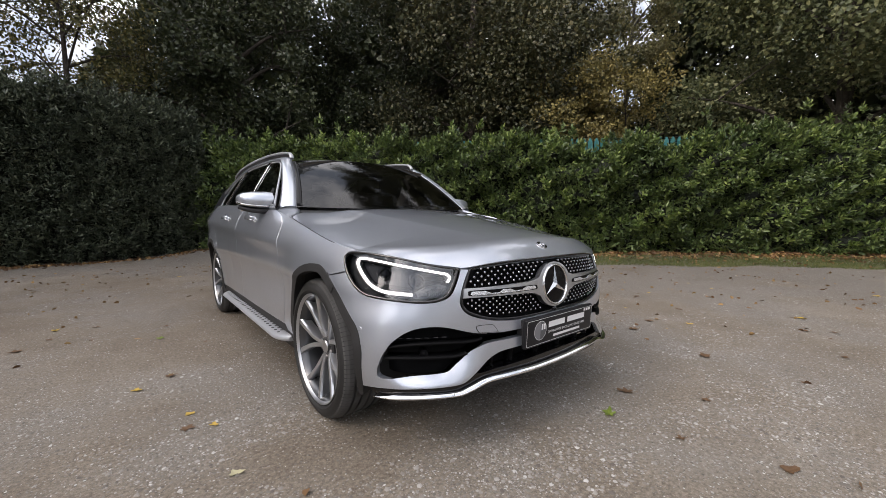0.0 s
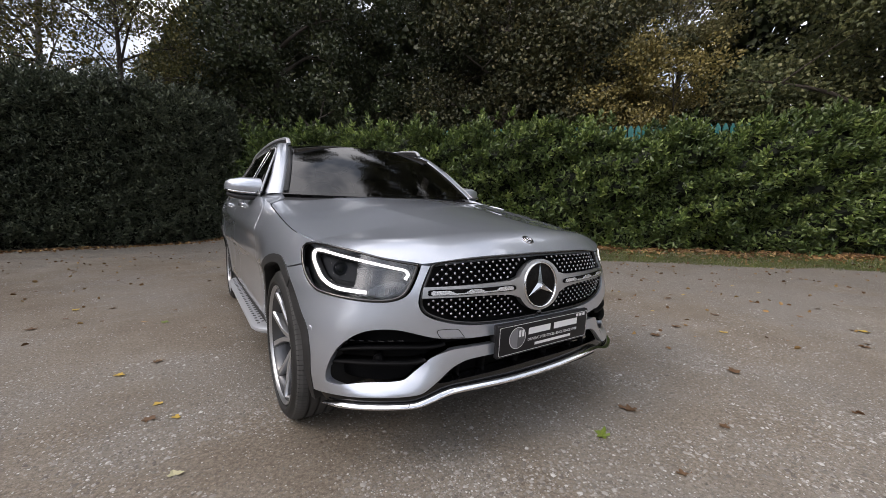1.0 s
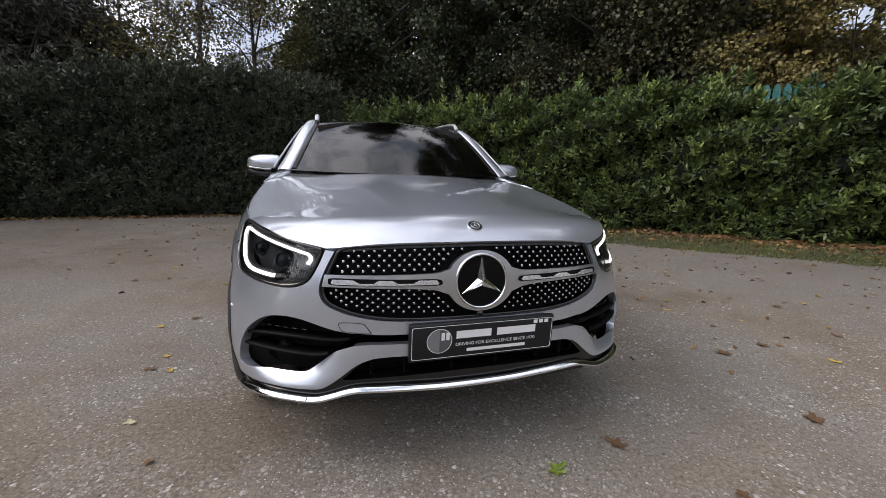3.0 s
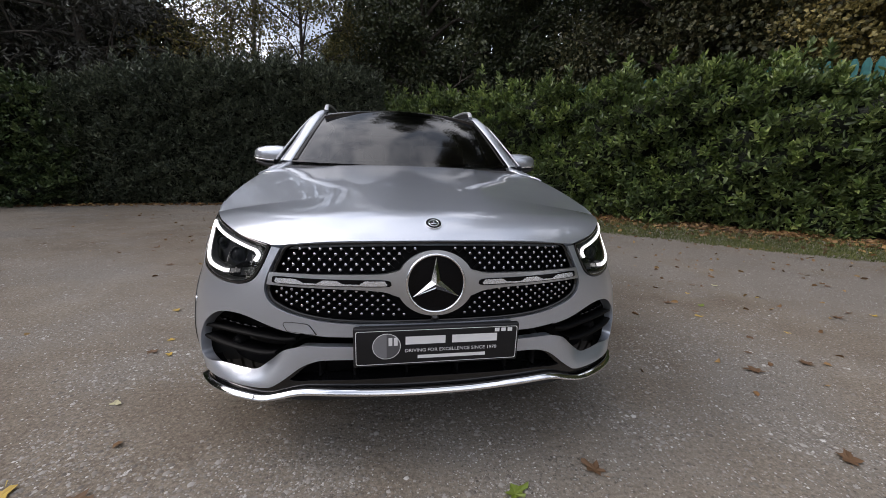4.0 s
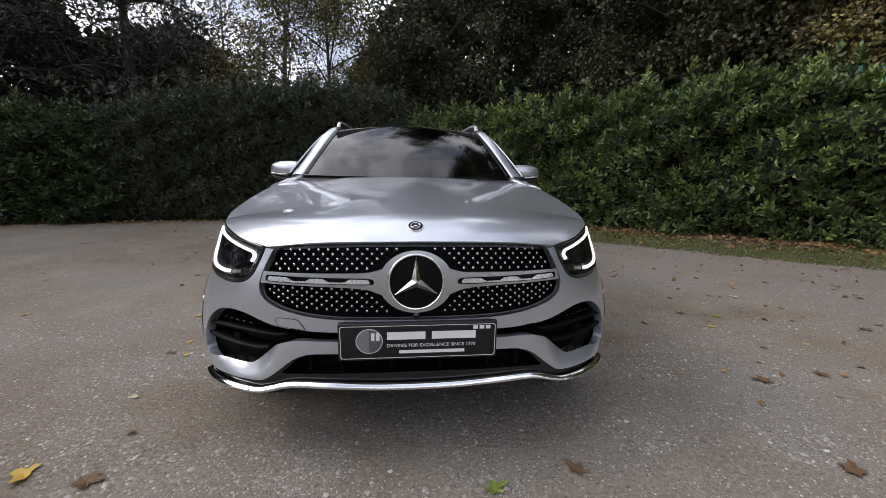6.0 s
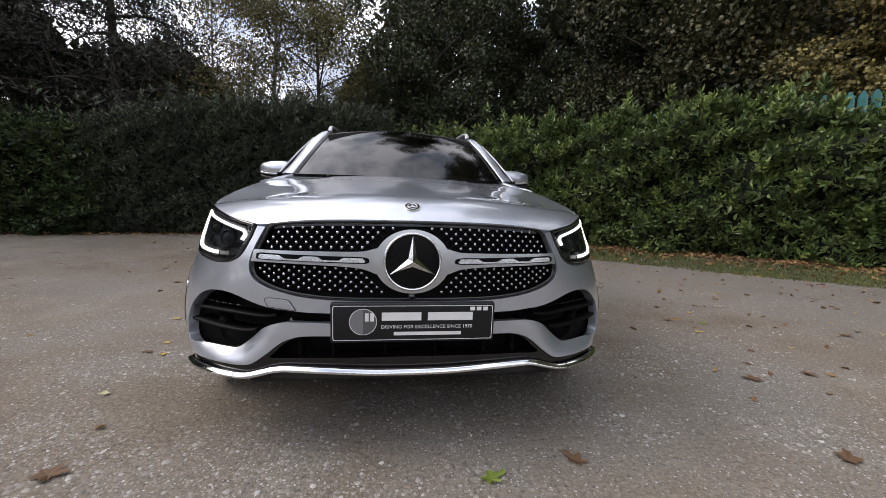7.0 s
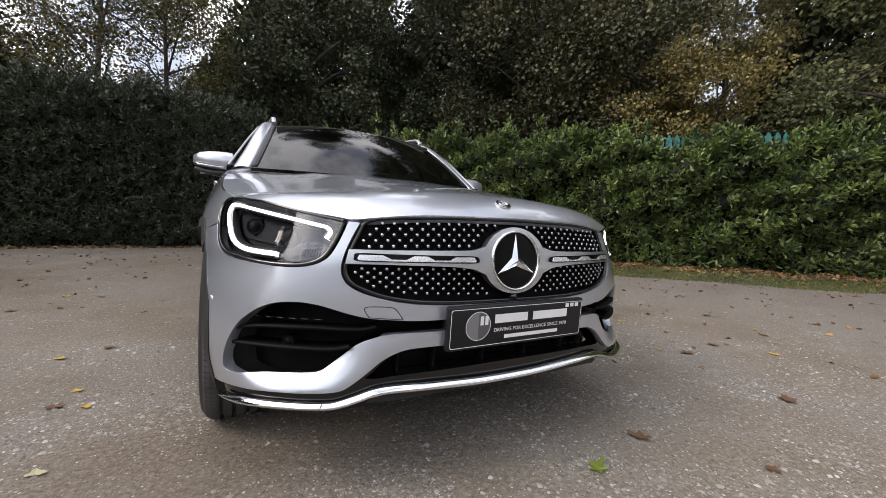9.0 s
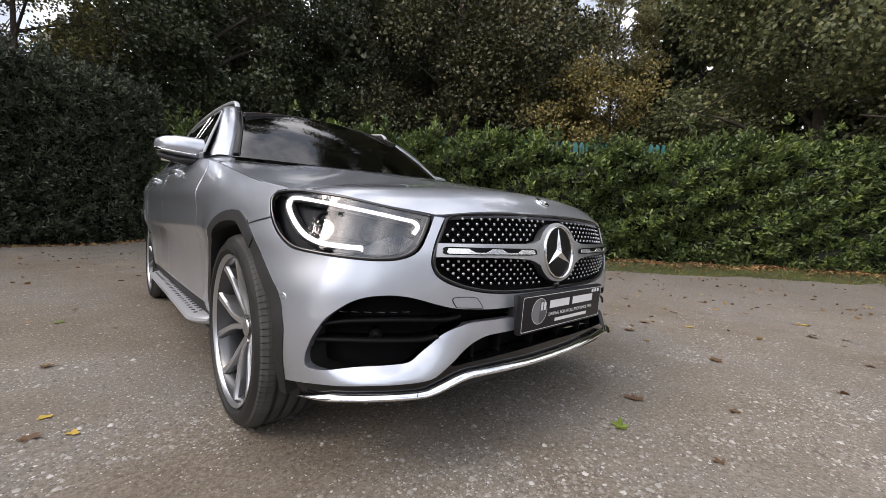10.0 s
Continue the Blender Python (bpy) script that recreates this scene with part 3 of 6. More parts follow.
def roof(x, y):
    x, y = np.asarray(x, float), np.asarray(y, float)
    mid = roof_line(y)
    return np.stack([x, y + 0 * x, mid - 0.055 * (np.abs(x) / 0.58) ** 2.2], -1)


roof_line = curve((1.1, 1.26, 1.5, 2.0, 2.6, 3.2, 3.7), (1.44, 1.475, 1.514, 1.562, 1.572, 1.545, 1.47))


def cabin(y, z):
    """The side windows' surface, leaning in towards the roof, on the +x side."""
    y, z = np.asarray(y, float), np.asarray(z, float)
    t = (z - 1.06) / 0.42
    x = 0.862 - 0.20 * t - 0.025 * t * t - np.clip(y - 2.2, 0, 2) ** 2 * 0.045
    return np.stack([x, y + 0 * x, z + 0 * x], -1)


# ---- ground ----
def ground_height(x, y):
    far = np.clip((np.hypot(x, y - 1) - 3.2) / 6.0, 0, 1)
    bank = np.clip((x + y - 8.4) / 1.9, 0, 1)
    return 0.025 * far * wander(x, y, 0 * x, 5.0, 3) + 0.14 * bank * bank * (3 - 2 * bank)


def make_ground():
    r = np.concatenate([np.linspace(0, 14, 90), np.geomspace(14.5, 900, 26)])
    q = np.linspace(0, 2 * math.pi, 160, endpoint=False)
    x, y = r[:, None] * np.cos(q), 1 + r[:, None] * np.sin(q)
    v = np.stack([x, y, ground_height(x, y)], -1).reshape(-1, 3)
    g = solid("ground", v, grid_faces(len(r), len(q), True), GROUND)
    tagged(g, "brown compacted gravel yard with pale worn patches", "ground", kind="structure")


def make_stones():
    """Loose pale stones, thickest where the camera passes."""
    n = 150000
    x = np.r_[rng.normal(-0.3, 1.6, n * 3 // 5), rng.uniform(-5, 6.5, n * 2 // 5)]
    y = np.r_[rng.normal(-0.9, 1.0, n * 3 // 5), rng.uniform(-2.3, 5.5, n * 2 // 5)]
    keep = (wander(x, y, 0 * x, 1.3, 11) + rng.normal(0, 0.24, len(x)) > 0.07) & (x + y < 8.6) & (y < 8.5 + 0.25 * x)
    x, y = x[keep], y[keep]
    n = len(x)
    s = np.clip(rng.lognormal(-5.35, 0.42, n), 0.002, 0.013)
    base = np.array([(1, 0, 0), (0.3, 0.9, 0.1), (-0.8, 0.6, 0), (-0.85, -0.55, 0.05), (0.35, -0.95, 0), (0.15, 0.1, 0.75), (-0.35, -0.1, 0.65)])
    tri = np.array([(0, 1, 5), (1, 2, 6), (1, 6, 5), (2, 3, 6), (3, 4, 6), (4, 5, 6), (4, 0, 5)])
    a = rng.uniform(0, 6.28, n)
    jit = base[None] * rng.uniform(0.7, 1.3, (n, len(base), 3))
    c, d = np.cos(a)[:, None], np.sin(a)[:, None]
    p = np.stack([jit[..., 0] * c - jit[..., 1] * d, jit[..., 0] * d + jit[..., 1] * c, jit[..., 2] * 0.8], -1) * s[:, None, None]
    p[..., 0] += x[:, None]
    p[..., 1] += y[:, None]
    p[..., 2] += (ground_height(x, y) - 0.001)[:, None]
    t = tri[None] + (np.arange(n) * len(base))[:, None, None]
    ob = triangles_fast("gravel", p.reshape(-1, 3), t.reshape(-1, 3), STONE)
    tagged(ob, "loose pale grey and buff gravel stones on the yard", "gravel", kind="stuff")


make_ground()
make_stones()

# ---- hedges ----
LEFT_A, LEFT_B = np.array((0.35, 10.35)), np.array((-15.0, 6.5))
RIGHT_A, RIGHT_B = np.array((-0.6, 10.9)), np.array((14.5, -4.3))


def hedge(name, a, b, top, depth, n, leaf, mat, label, seed, ragged, base_in, spread=0.55, shape="leaf", end_round=0.0, relief=0.22, shoots=0):
    """A hedge along a line: twiggy stems inside and a coat of leaves over an uneven front and top."""
    line = b - a
    length = np.linalg.norm(line)
    along = line / length
    inner = np.array((-along[1], along[0]))
    if inner @ (np.array((0.0, 4.0)) - a) > 0:
        inner = -inner
    hedge_ob = tagged(new(name), label, "hedge")
    hedge_ob.location = (*a, 0)

    def place(u, v):
        """u along, v 0 to 1 up the front, 1 to 1.35 back over the top."""
        h = top(u) + ragged * wander(u, 0 * u, 0 * u, 1.1, seed)
        front = np.clip(v, 0, 1)
        bulge = relief * wander(u, front * 3.0, 0 * u, 1.9, seed + 1) + 0.08 * wander(u, front * 3.0, 0 * u, 0.55, seed + 2)
        back = base_in * np.clip(1 - front / 0.12, 0, 1) ** 2 * 0.4 + 0.35 * np.clip((front - 0.8) / 0.2, 0, 1) ** 2 + np.clip(v - 1, 0, 1) * depth * 2.5
        if end_round:
            back = back + end_round * np.clip(1 - u / 0.7, 0, 1) ** 2
        d = back + bulge
        x, y = a[0] + along[0] * u + inner[0] * d, a[1] + along[1] * u + inner[1] * d
        return np.stack([x, y, h * front], -1)

    u = rng.uniform(0, length, n)
    v = rng.uniform(0.0, 1.34, n)
    p = place(u, v)
    deep = rng.exponential(0.07, n) * (rng.random(n) < 0.75)
    p[:, :2] += inner * deep[:, None]
    over = rng.random(n) < 0.12
    p[over, 2] += rng.uniform(0, ragged * 1.8, over.sum()) * (v[over] > 0.9)
    out = np.array([-inner[0], -inner[1], 0.15])
    f = out[None] + np.clip(v - 0.85, 0, 0.4)[:, None] * np.array([0, 0, 2.5])
    p[:, 2] = np.maximum(p[:, 2], 0.05)
    p -= (*a, 0)
    leaves = scatter_leaves("foliage", p, f, leaf[0], leaf[1], mat, hedge_ob, spread=spread, shape=shape)
    tagged(leaves, kind="stuff")
    if shoots:
        u, v = rng.uniform(0, length, shoots), np.where(rng.random(shoots) < 0.2, rng.uniform(0.93, 1.15, shoots), rng.uniform(0.03, 1.1, shoots))
        p = place(u, v) - (*a, 0)
        p[:, :2] -= inner * rng.uniform(-0.02, 0.10, shoots)[:, None]
        up = np.clip((v - 0.9) / 0.1, 0, 1)
        p[:, 2] += up * rng.exponential(0.12, shoots)
        ax = out[None] * (1 - 0.6 * up)[:, None] + np.stack([rng.normal(0, 0.35, shoots), rng.normal(0, 0.35, shoots), 0.55 + 0.9 * up + rng.normal(0, 0.2, shoots)], 1)
        young = rng.random(shoots) < (0.36 if mat is LAUREL else 0.0)
        if young.any():
            tagged(rosettes(p[young], ax[young], 11, leaf[0] * 0.95, leaf[1], LAUREL_TIP, "young_growth", hedge_ob), "fresh light green shoots", kind="stuff")
        tagged(rosettes(p[~young], ax[~young], 11, leaf[0], leaf[1], mat, "leafy_growth", hedge_ob), kind="stuff")
    # A near-black sheet behind the leaves: the hedge's inner shade in its colour.
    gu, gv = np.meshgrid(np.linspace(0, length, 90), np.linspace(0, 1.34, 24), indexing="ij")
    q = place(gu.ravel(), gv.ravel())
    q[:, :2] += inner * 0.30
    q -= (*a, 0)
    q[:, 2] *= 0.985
    solid("inner_shade", q, grid_faces(90, 24), HEDGE_SHADE, hedge_ob, label="near-black sheet standing in for the shade inside the hedge")
    # Stems at the foot.
    vv, ff, k = [], [], 0
    for i in range(int(length / 0.55)):
        s = (i + rng.uniform(0.2, 0.8)) * 0.55
        foot = a + along * s + inner * rng.uniform(0.25, 0.5)
        path = np.array([(0, 0, -0.02), (0.05 * rng.normal(), 0.05 * rng.normal(), 0.4), (0.12 * rng.normal(), 0.12 * rng.normal(), 1.1)]) + (*(foot - a), 0)
        sv, sf = sweep(path, disc_section(0.022, 6), (0.3, 1, 0.1), (1.0, 0.8, 0.5))
        vv.append(sv)
        ff += [tuple(j + k for j in face) for face in sf]
        k += len(sv)
    tagged(solid("stems", np.concatenate(vv), ff, BARK, hedge_ob, label="thin brown stems"), kind="stuff")
    return hedge_ob


# Near-black, so the shade between leaves comes from the sheet's colour.
HEDGE_SHADE = bark("hedge_shade", (0.006, 0.009, 0.005), (0.014, 0.018, 0.009))
ALONG_LEFT = (LEFT_B - LEFT_A) / np.linalg.norm(LEFT_B - LEFT_A)
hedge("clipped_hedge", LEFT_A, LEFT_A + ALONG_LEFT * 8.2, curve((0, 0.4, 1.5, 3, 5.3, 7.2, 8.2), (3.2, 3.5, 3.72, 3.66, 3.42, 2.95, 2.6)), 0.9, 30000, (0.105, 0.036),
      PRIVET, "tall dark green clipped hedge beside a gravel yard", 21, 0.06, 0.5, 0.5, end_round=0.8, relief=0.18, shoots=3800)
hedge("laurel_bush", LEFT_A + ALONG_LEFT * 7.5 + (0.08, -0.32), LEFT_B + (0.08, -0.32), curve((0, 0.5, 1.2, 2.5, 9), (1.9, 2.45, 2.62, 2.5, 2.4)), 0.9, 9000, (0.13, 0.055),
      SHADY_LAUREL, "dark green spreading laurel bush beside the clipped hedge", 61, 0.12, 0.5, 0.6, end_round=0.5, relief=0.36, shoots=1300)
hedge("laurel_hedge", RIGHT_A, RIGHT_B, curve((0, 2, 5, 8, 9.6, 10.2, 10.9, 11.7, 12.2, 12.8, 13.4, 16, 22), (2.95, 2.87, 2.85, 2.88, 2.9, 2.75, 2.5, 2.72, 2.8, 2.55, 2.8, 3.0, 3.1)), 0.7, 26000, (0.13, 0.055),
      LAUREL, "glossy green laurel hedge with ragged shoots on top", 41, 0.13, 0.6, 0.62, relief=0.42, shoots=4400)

# ---- trees ----
def tree(name, at, height, spread, crown_from, mat, label, n, leaf, seed, bark_mat=None, trunk=0.22, shape="leaf", clumps=60, tight=0.85, limbs=14, drop=0.0, form="round"):
    """A tapered trunk, limbs that fork, and a crown of leaf clumps round the limbs' ends."""
    q = np.random.default_rng(seed)
    ob = tagged(new(name), label, "tree")
    ob.location = (*at, 0)
    bark_mat = bark_mat or BARK
    vv, ff, k = [], [], 0

    def limb(path, r0, r1):
        nonlocal k
        path = spline(path, 4)
        sv, sf = sweep(path, disc_section(1.0, 6), (0.31, 0.87, 0.2), np.linspace(r0, r1, len(path)))
        vv.append(sv)
        ff.extend(tuple(j + k for j in face) for face in sf)
        k += len(sv)

    lean = q.normal(0, 0.3, 2)
    spine = np.array([(0, 0, -0.1), (0.1 * lean[0], 0.1 * lean[1], height * 0.3), (*(0.5 * lean), height * 0.6), (*lean, height * 0.93)])
    limb(spine, trunk, trunk * 0.12)
    ends = []
    for i in range(limbs):
        h = height * (crown_from + (0.92 - crown_from) * (i + q.random()) / limbs)
        s = np.array([np.interp(h, spine[:, 2], spine[:, 0]), np.interp(h, spine[:, 2], spine[:, 1]), h])
        g = 2.4 * i + q.normal(0, 0.4)
        f = (h / height - crown_from) / (1 - crown_from)
        reach = spread * ((1 - f) ** 0.7 if form == "cone" else math.sqrt(max(0.08, 1 - (1.25 * f - 0.35) ** 2))) * q.uniform(0.75, 1.05)
        lift = reach * (q.uniform(0.25, 0.7) if form == "round" else q.uniform(-0.25, 0.05))
        e = s + (math.cos(g) * reach, math.sin(g) * reach, lift)
        m1 = s + (e - s) * 0.5 + (0, 0, 0.12 * reach)
        r = trunk * 0.42 * (1 - 0.6 * f)
        limb([s, m1, e], r, r * 0.15)
        ends += [(s + (e - s) * t) for t in (0.5, 0.75, 1.0)]
        for j in range(3):
            b = m1 + (e - m1) * q.uniform(0, 0.7)
            tip = b + q.normal(0, 0.28 * reach, 3) + (0, 0, 0.1 * reach)
            limb([b, (b + tip) / 2 + (0, 0, 0.05), tip], r * 0.35, r * 0.07)
            ends += [tip, (b + tip) / 2]
    ends.append(spine[-1])
    if mat is IVY:
        line = resample(spine, 40)[6:]
        ends += [*line, *line]
    ends = np.array(ends)
    solid("trunk", np.concatenate(vv), ff, bark_mat, ob, label="tapered trunk with forking limbs")
    pick = ends[q.integers(0, len(ends), clumps)] + q.normal(0, 0.12 * spread, (clumps, 3))
    size = spread * q.uniform(0.14, 0.30, clumps)
    w = size**2 / (size**2).sum()
    which = q.choice(clumps, n, p=w)
    d = q.normal(0, 1, (n, 3))
    d /= np.linalg.norm(d, axis=1)[:, None]
    rad = q.random(n) ** (1 / 3 if tight < 0.5 else 0.5)
    p = pick[which] + d * (size[which] * rad)[:, None] * (1.15, 1.15, 0.8 if form == "round" else 0.35)
    p[:, 2] = np.maximum(p[:, 2] - drop * rng.random(n), 0.3)
    crown = scatter_leaves("crown", p, d * 0.8 + (0, 0, 0.2), leaf[0], leaf[1], mat, ob, spread=0.7, droop=0.35, shape=shape)
    return ob


DARK = "tall tree smothered in dark ivy behind the hedge"
BROWNING = "dark sycamore with browning leaves behind the hedge"
GREEN = "green maple with yellowing leaf edges overhanging the hedge"
HAZEL = "yellow-leaved hazel shrub behind the laurel hedge"
THIN = "thin-leaved autumn tree with bare pale branches"
CONIFER = "dark spreading conifer with layered drooping boughs"
tree("ivy_tree", (1.4, 12.9), 16.5, 2.9, 0.08, IVY, DARK, 62000, (0.125, 0.10), 101, clumps=190, shape="flat", limbs=30)
tree("ivy_tree", (7.9, 12.2), 15.0, 2.7, 0.10, IVY, DARK, 36000, (0.125, 0.10), 102, clumps=130, shape="flat", limbs=24)
tree("ivy_tree", (4.9, 12.3), 8.6, 1.7, 0.10, IVY, "low ivy-clad tree between two taller ones", 17000, (0.125, 0.10), 120, clumps=90, shape="flat", limbs=16)
tree("sycamore_tree", (8.3, 8.7), 26.0, 4.0, 0.10, SYCAMORE, BROWNING, 105000, (0.12, 0.11), 103, clumps=230, shape="flat", limbs=32)
tree("sycamore_tree", (9.1, 8.0), 13.0, 3.2, 0.10, SYCAMORE, BROWNING, 46000, (0.115, 0.105), 104, clumps=130, shape="flat", limbs=22)
tree("maple_tree", (13.4, -0.4), 17.0, 4.1, 0.10, MAPLE, GREEN, 84000, (0.11, 0.10), 105, clumps=190, shape="flat", limbs=26)
tree("maple_tree", (13.6, -3.4), 16.0, 4.3, 0.10, MAPLE, GREEN, 60000, (0.12, 0.11), 106, clumps=150, shape="flat", limbs=22)
tree("poplar_tree", (19.4, 8.6), 17.0, 2.9, 0.06, PALE_GOLD, "pale yellow autumn poplar in hazy light", 34000, (0.12, 0.10), 107, PALE_BARK, clumps=150, limbs=30)
tree("hazel_shrub", (9.0, 5.2), 5.6, 1.7, 0.12, GOLD, HAZEL, 7500, (0.085, 0.07), 108, clumps=80, trunk=0.06, limbs=18)
tree("hazel_shrub", (10.4, 3.9), 5.4, 1.7, 0.12, GOLD, HAZEL, 7500, (0.085, 0.07), 118, clumps=80, trunk=0.06, limbs=18)
tree("thin_autumn_tree", (-4.9, 15.0), 11.5, 3.0, 0.16, BIRCH, THIN, 15000, (0.10, 0.07), 109, PALE_BARK, clumps=130, trunk=0.16, limbs=26)
tree("thin_autumn_tree", (-8.2, 17.5), 10.5, 3.0, 0.16, BIRCH, THIN, 9000, (0.10, 0.07), 110, PALE_BARK, clumps=110, trunk=0.14, limbs=24)
tree("field_maple_tree", (-2.7, 13.2), 9.8, 2.5, 0.18, FIELD, "yellow-green field maple rising behind the clipped hedge", 26000, (0.085, 0.065), 111, clumps=90, trunk=0.13, shape="flat", limbs=18)
tree("conifer_tree", (-9.6, 13.4), 18.0, 3.4, 0.10, NEEDLES, CONIFER, 35500, (0.21, 0.055), 114, clumps=300, trunk=0.2, shape="flat", limbs=46, form="cone")
tree("conifer_tree", (-13.4, 12.4), 18.0, 4.4, 0.08, NEEDLES, CONIFER, 37500, (0.20, 0.05), 112, clumps=300, trunk=0.22, shape="flat", limbs=44, form="cone")
tree("conifer_tree", (-18.0, 9.0), 15.0, 4.4, 0.06, NEEDLES, CONIFER, 26000, (0.32, 0.09), 113, clumps=220, trunk=0.24, shape="flat", limbs=34, form="cone")


def far_woods():
    """Woods further off, thinner where the sky shows through, and an added unseen belt behind."""
    n = 95000
    # The share from 115 to 260 degrees is unseen, added to darken reflections.
    az = np.r_[rng.uniform(-100, 115, n * 4 // 5), rng.uniform(115, 260, n // 5)]
    n = len(az)
    ahead = az < 115
    q = np.radians(az)
    gap = np.exp(-(((az + 16) / 11.0) ** 2)) + 0.60 * np.exp(-(((az - 20.5) / 1.5) ** 2)) + 0.6 * np.exp(-(((az + 37) / 9.0) ** 2)) + 1.0 * np.exp(-(((az - 66) / 4.5) ** 2))
    top = np.where(ahead, 13.0 + 2.0 * np.sin(5 * q) + 1.2 * np.sin(13 * q + 1) + 0.8 * np.sin(29 * q), 8.5 + 2.2 * np.sin(6 * q) + 1.3 * np.sin(17 * q))
    top = np.maximum(top * (1 - 0.72 * np.clip(gap, 0, 1)), 3.0)
    r = np.where(ahead, 19.5, 32.0) + rng.uniform(0, 4, n)
    z = top * rng.random(n) ** 0.85
    low = (rng.random(n) < 0.3) & (az > -7)
    z = np.where(low, rng.uniform(1.5, 6.5, n), z)
    p = np.stack([r * np.sin(q), r * np.cos(q), z], 1)
    f = np.stack([-np.sin(q), -np.cos(q), 0.3 + 0 * q], 1)
    # A thicker belt further back on the laurel side.
    m = 42000
    a2 = rng.uniform(1, 116, m)
    clear = np.exp(-(((a2 - 20.5) / 1.6) ** 2)) + np.exp(-(((a2 - 65) / 4.5) ** 2))
    q2 = np.radians(a2)
    r2 = rng.uniform(25, 29, m)
    z2 = np.where(clear > 0.45, 6.0, 20.0) * rng.random(m)
    p = np.concatenate([p, np.stack([r2 * np.sin(q2), r2 * np.cos(q2), z2], 1)])
    f = np.concatenate([f, np.stack([-np.sin(q2), -np.cos(q2), 0.3 + 0 * q2], 1)])
    tagged(scatter_leaves("far_woods", p, f, 0.50, 0.46, IVY, spread=0.9, shape="flat"), "dark far woods ahead, with an added unseen belt behind the camera", "woods", kind="stuff")


far_woods()


# ---- the fence behind the laurel hedge ----
def palisade():
    fence = tagged(new("palisade_fence"), "teal painted steel palisade fence behind the laurel hedge", "fence")
    a, b = np.array((3.9, 7.5)), np.array((13.9, -2.6))
    along = (b - a) / np.linalg.norm(b - a)
    length = np.linalg.norm(b - a)
    ang = math.atan2(along[1], along[0])
    fence.location = (*a, 0)
    pale = None
    for i in range(int(length / 0.155)):
        w = 0.062
        if pale is None:
            sec = [(-w, 0.0), (-w * 0.6, 0.016), (w * 0.6, 0.016), (w, 0.0), (w * 0.6, -0.004 + 0.012), (-w * 0.6, -0.004 + 0.012)]
            v = [(x, y, z) for z in (0.05, 2.93) for x, y in sec] + [(x * 0.3, 0.012, 3.03) for x, y in sec]
            f = [(r * 6 + j, r * 6 + (j + 1) % 6, (r + 1) * 6 + (j + 1) % 6, (r + 1) * 6 + j) for r in (0, 1) for j in range(6)] + [tuple(range(12, 18))]
            pale = solid("pale", v, f, TEAL, fence, smooth=False)
            ob = pale
        else:
            ob = new("pale", pale.data)
            ob.parent = fence
        ob.location = (along[0] * 0.155 * i, along[1] * 0.155 * i, 0)
        ob.rotation_euler = (0, 0, ang)
    for h in (0.5, 2.35):
        rail = part("rail", block(length, 0.045, 0.05, 0.006), TEAL, fence, smooth=False)
        rail.location = (along[0] * length / 2 + along[1] * -0.03, along[1] * length / 2 + along[0] * 0.03, h)
        rail.rotation_euler = (0, 0, ang)


palisade()


# ---- the verge under the laurel hedge ----
def verge():
    along = (RIGHT_B - RIGHT_A) / np.linalg.norm(RIGHT_B - RIGHT_A)
    out = np.array((-along[1], along[0]))
    if out @ np.array((-1.0, -1.0)) < 0:
        out = -out
    n = 75000
    u, w = rng.uniform(3.5, 19, n), rng.uniform(0.05, 1.45, n)
    keep = wander(u, w * 1.5, 0 * u, 1.0, 5) * 0.7 + (0.62 - np.abs(w - 0.85)) * 2.6 + rng.normal(0, 0.25, n) > 0.35
    u, w = u[keep], w[keep]
    p = np.stack([RIGHT_A[0] + along[0] * u + out[0] * w, RIGHT_A[1] + along[1] * u + out[1] * w, 0 * u], 1)
    p[:, 2] = ground_height(p[:, 0], p[:, 1]) - 0.005
    f = np.tile((0, 0, 1.0), (len(p), 1))
    tagged(scatter_leaves("verge_grass", p, f, 0.045, 0.011, GRASS, spread=0.45, shape="flat"), "thin green grass verge under the laurel hedge", "grass", kind="stuff")
    n = 7500
    u, w = rng.uniform(3.0, 19, n), np.abs(rng.normal(0, 0.45, n)) - 0.2
    p = np.stack([RIGHT_A[0] + along[0] * u + out[0] * w, RIGHT_A[1] + along[1] * u + out[1] * w, 0 * u], 1)
    p[:, 2] = ground_height(p[:, 0], p[:, 1]) + 0.008
    f = rng.normal(0, 1, (n, 3)) * (1, 1, 0.15)
    tagged(scatter_leaves("leaf_litter", p, f, 0.075, 0.06, DEAD_LEAF, spread=0.15, shape="lobed"), "brown leaf litter along the foot of the hedge", "leaf litter", kind="stuff")
    la = (LEFT_B - LEFT_A) / np.linalg.norm(LEFT_B - LEFT_A)
    n = 1800
    u, w = rng.uniform(0, 14, n), rng.normal(0.1, 0.2, n)
    p = np.stack([LEFT_A[0] + la[0] * u - la[1] * w * -1, LEFT_A[1] + la[1] * u - np.abs(w), 0 * u], 1)
    p[:, 2] = ground_height(p[:, 0], p[:, 1]) + 0.006
    tagged(scatter_leaves("leaf_litter", p, rng.normal(0, 1, (n, 3)) * (1, 1, 0.15), 0.07, 0.05, DEAD_LEAF, spread=0.15, shape="lobed"), "brown leaf litter along the clipped hedge", "leaf litter", kind="stuff")


verge()


# ---- the car ----
CAR = tagged(new("car"), "silver metallic estate car with studded grille and lit headlights", "car")


def other(chart):
    """The same surface on the -x side, over -u."""
    return lambda u, v: chart(-u, v) * (-1, 1, 1)


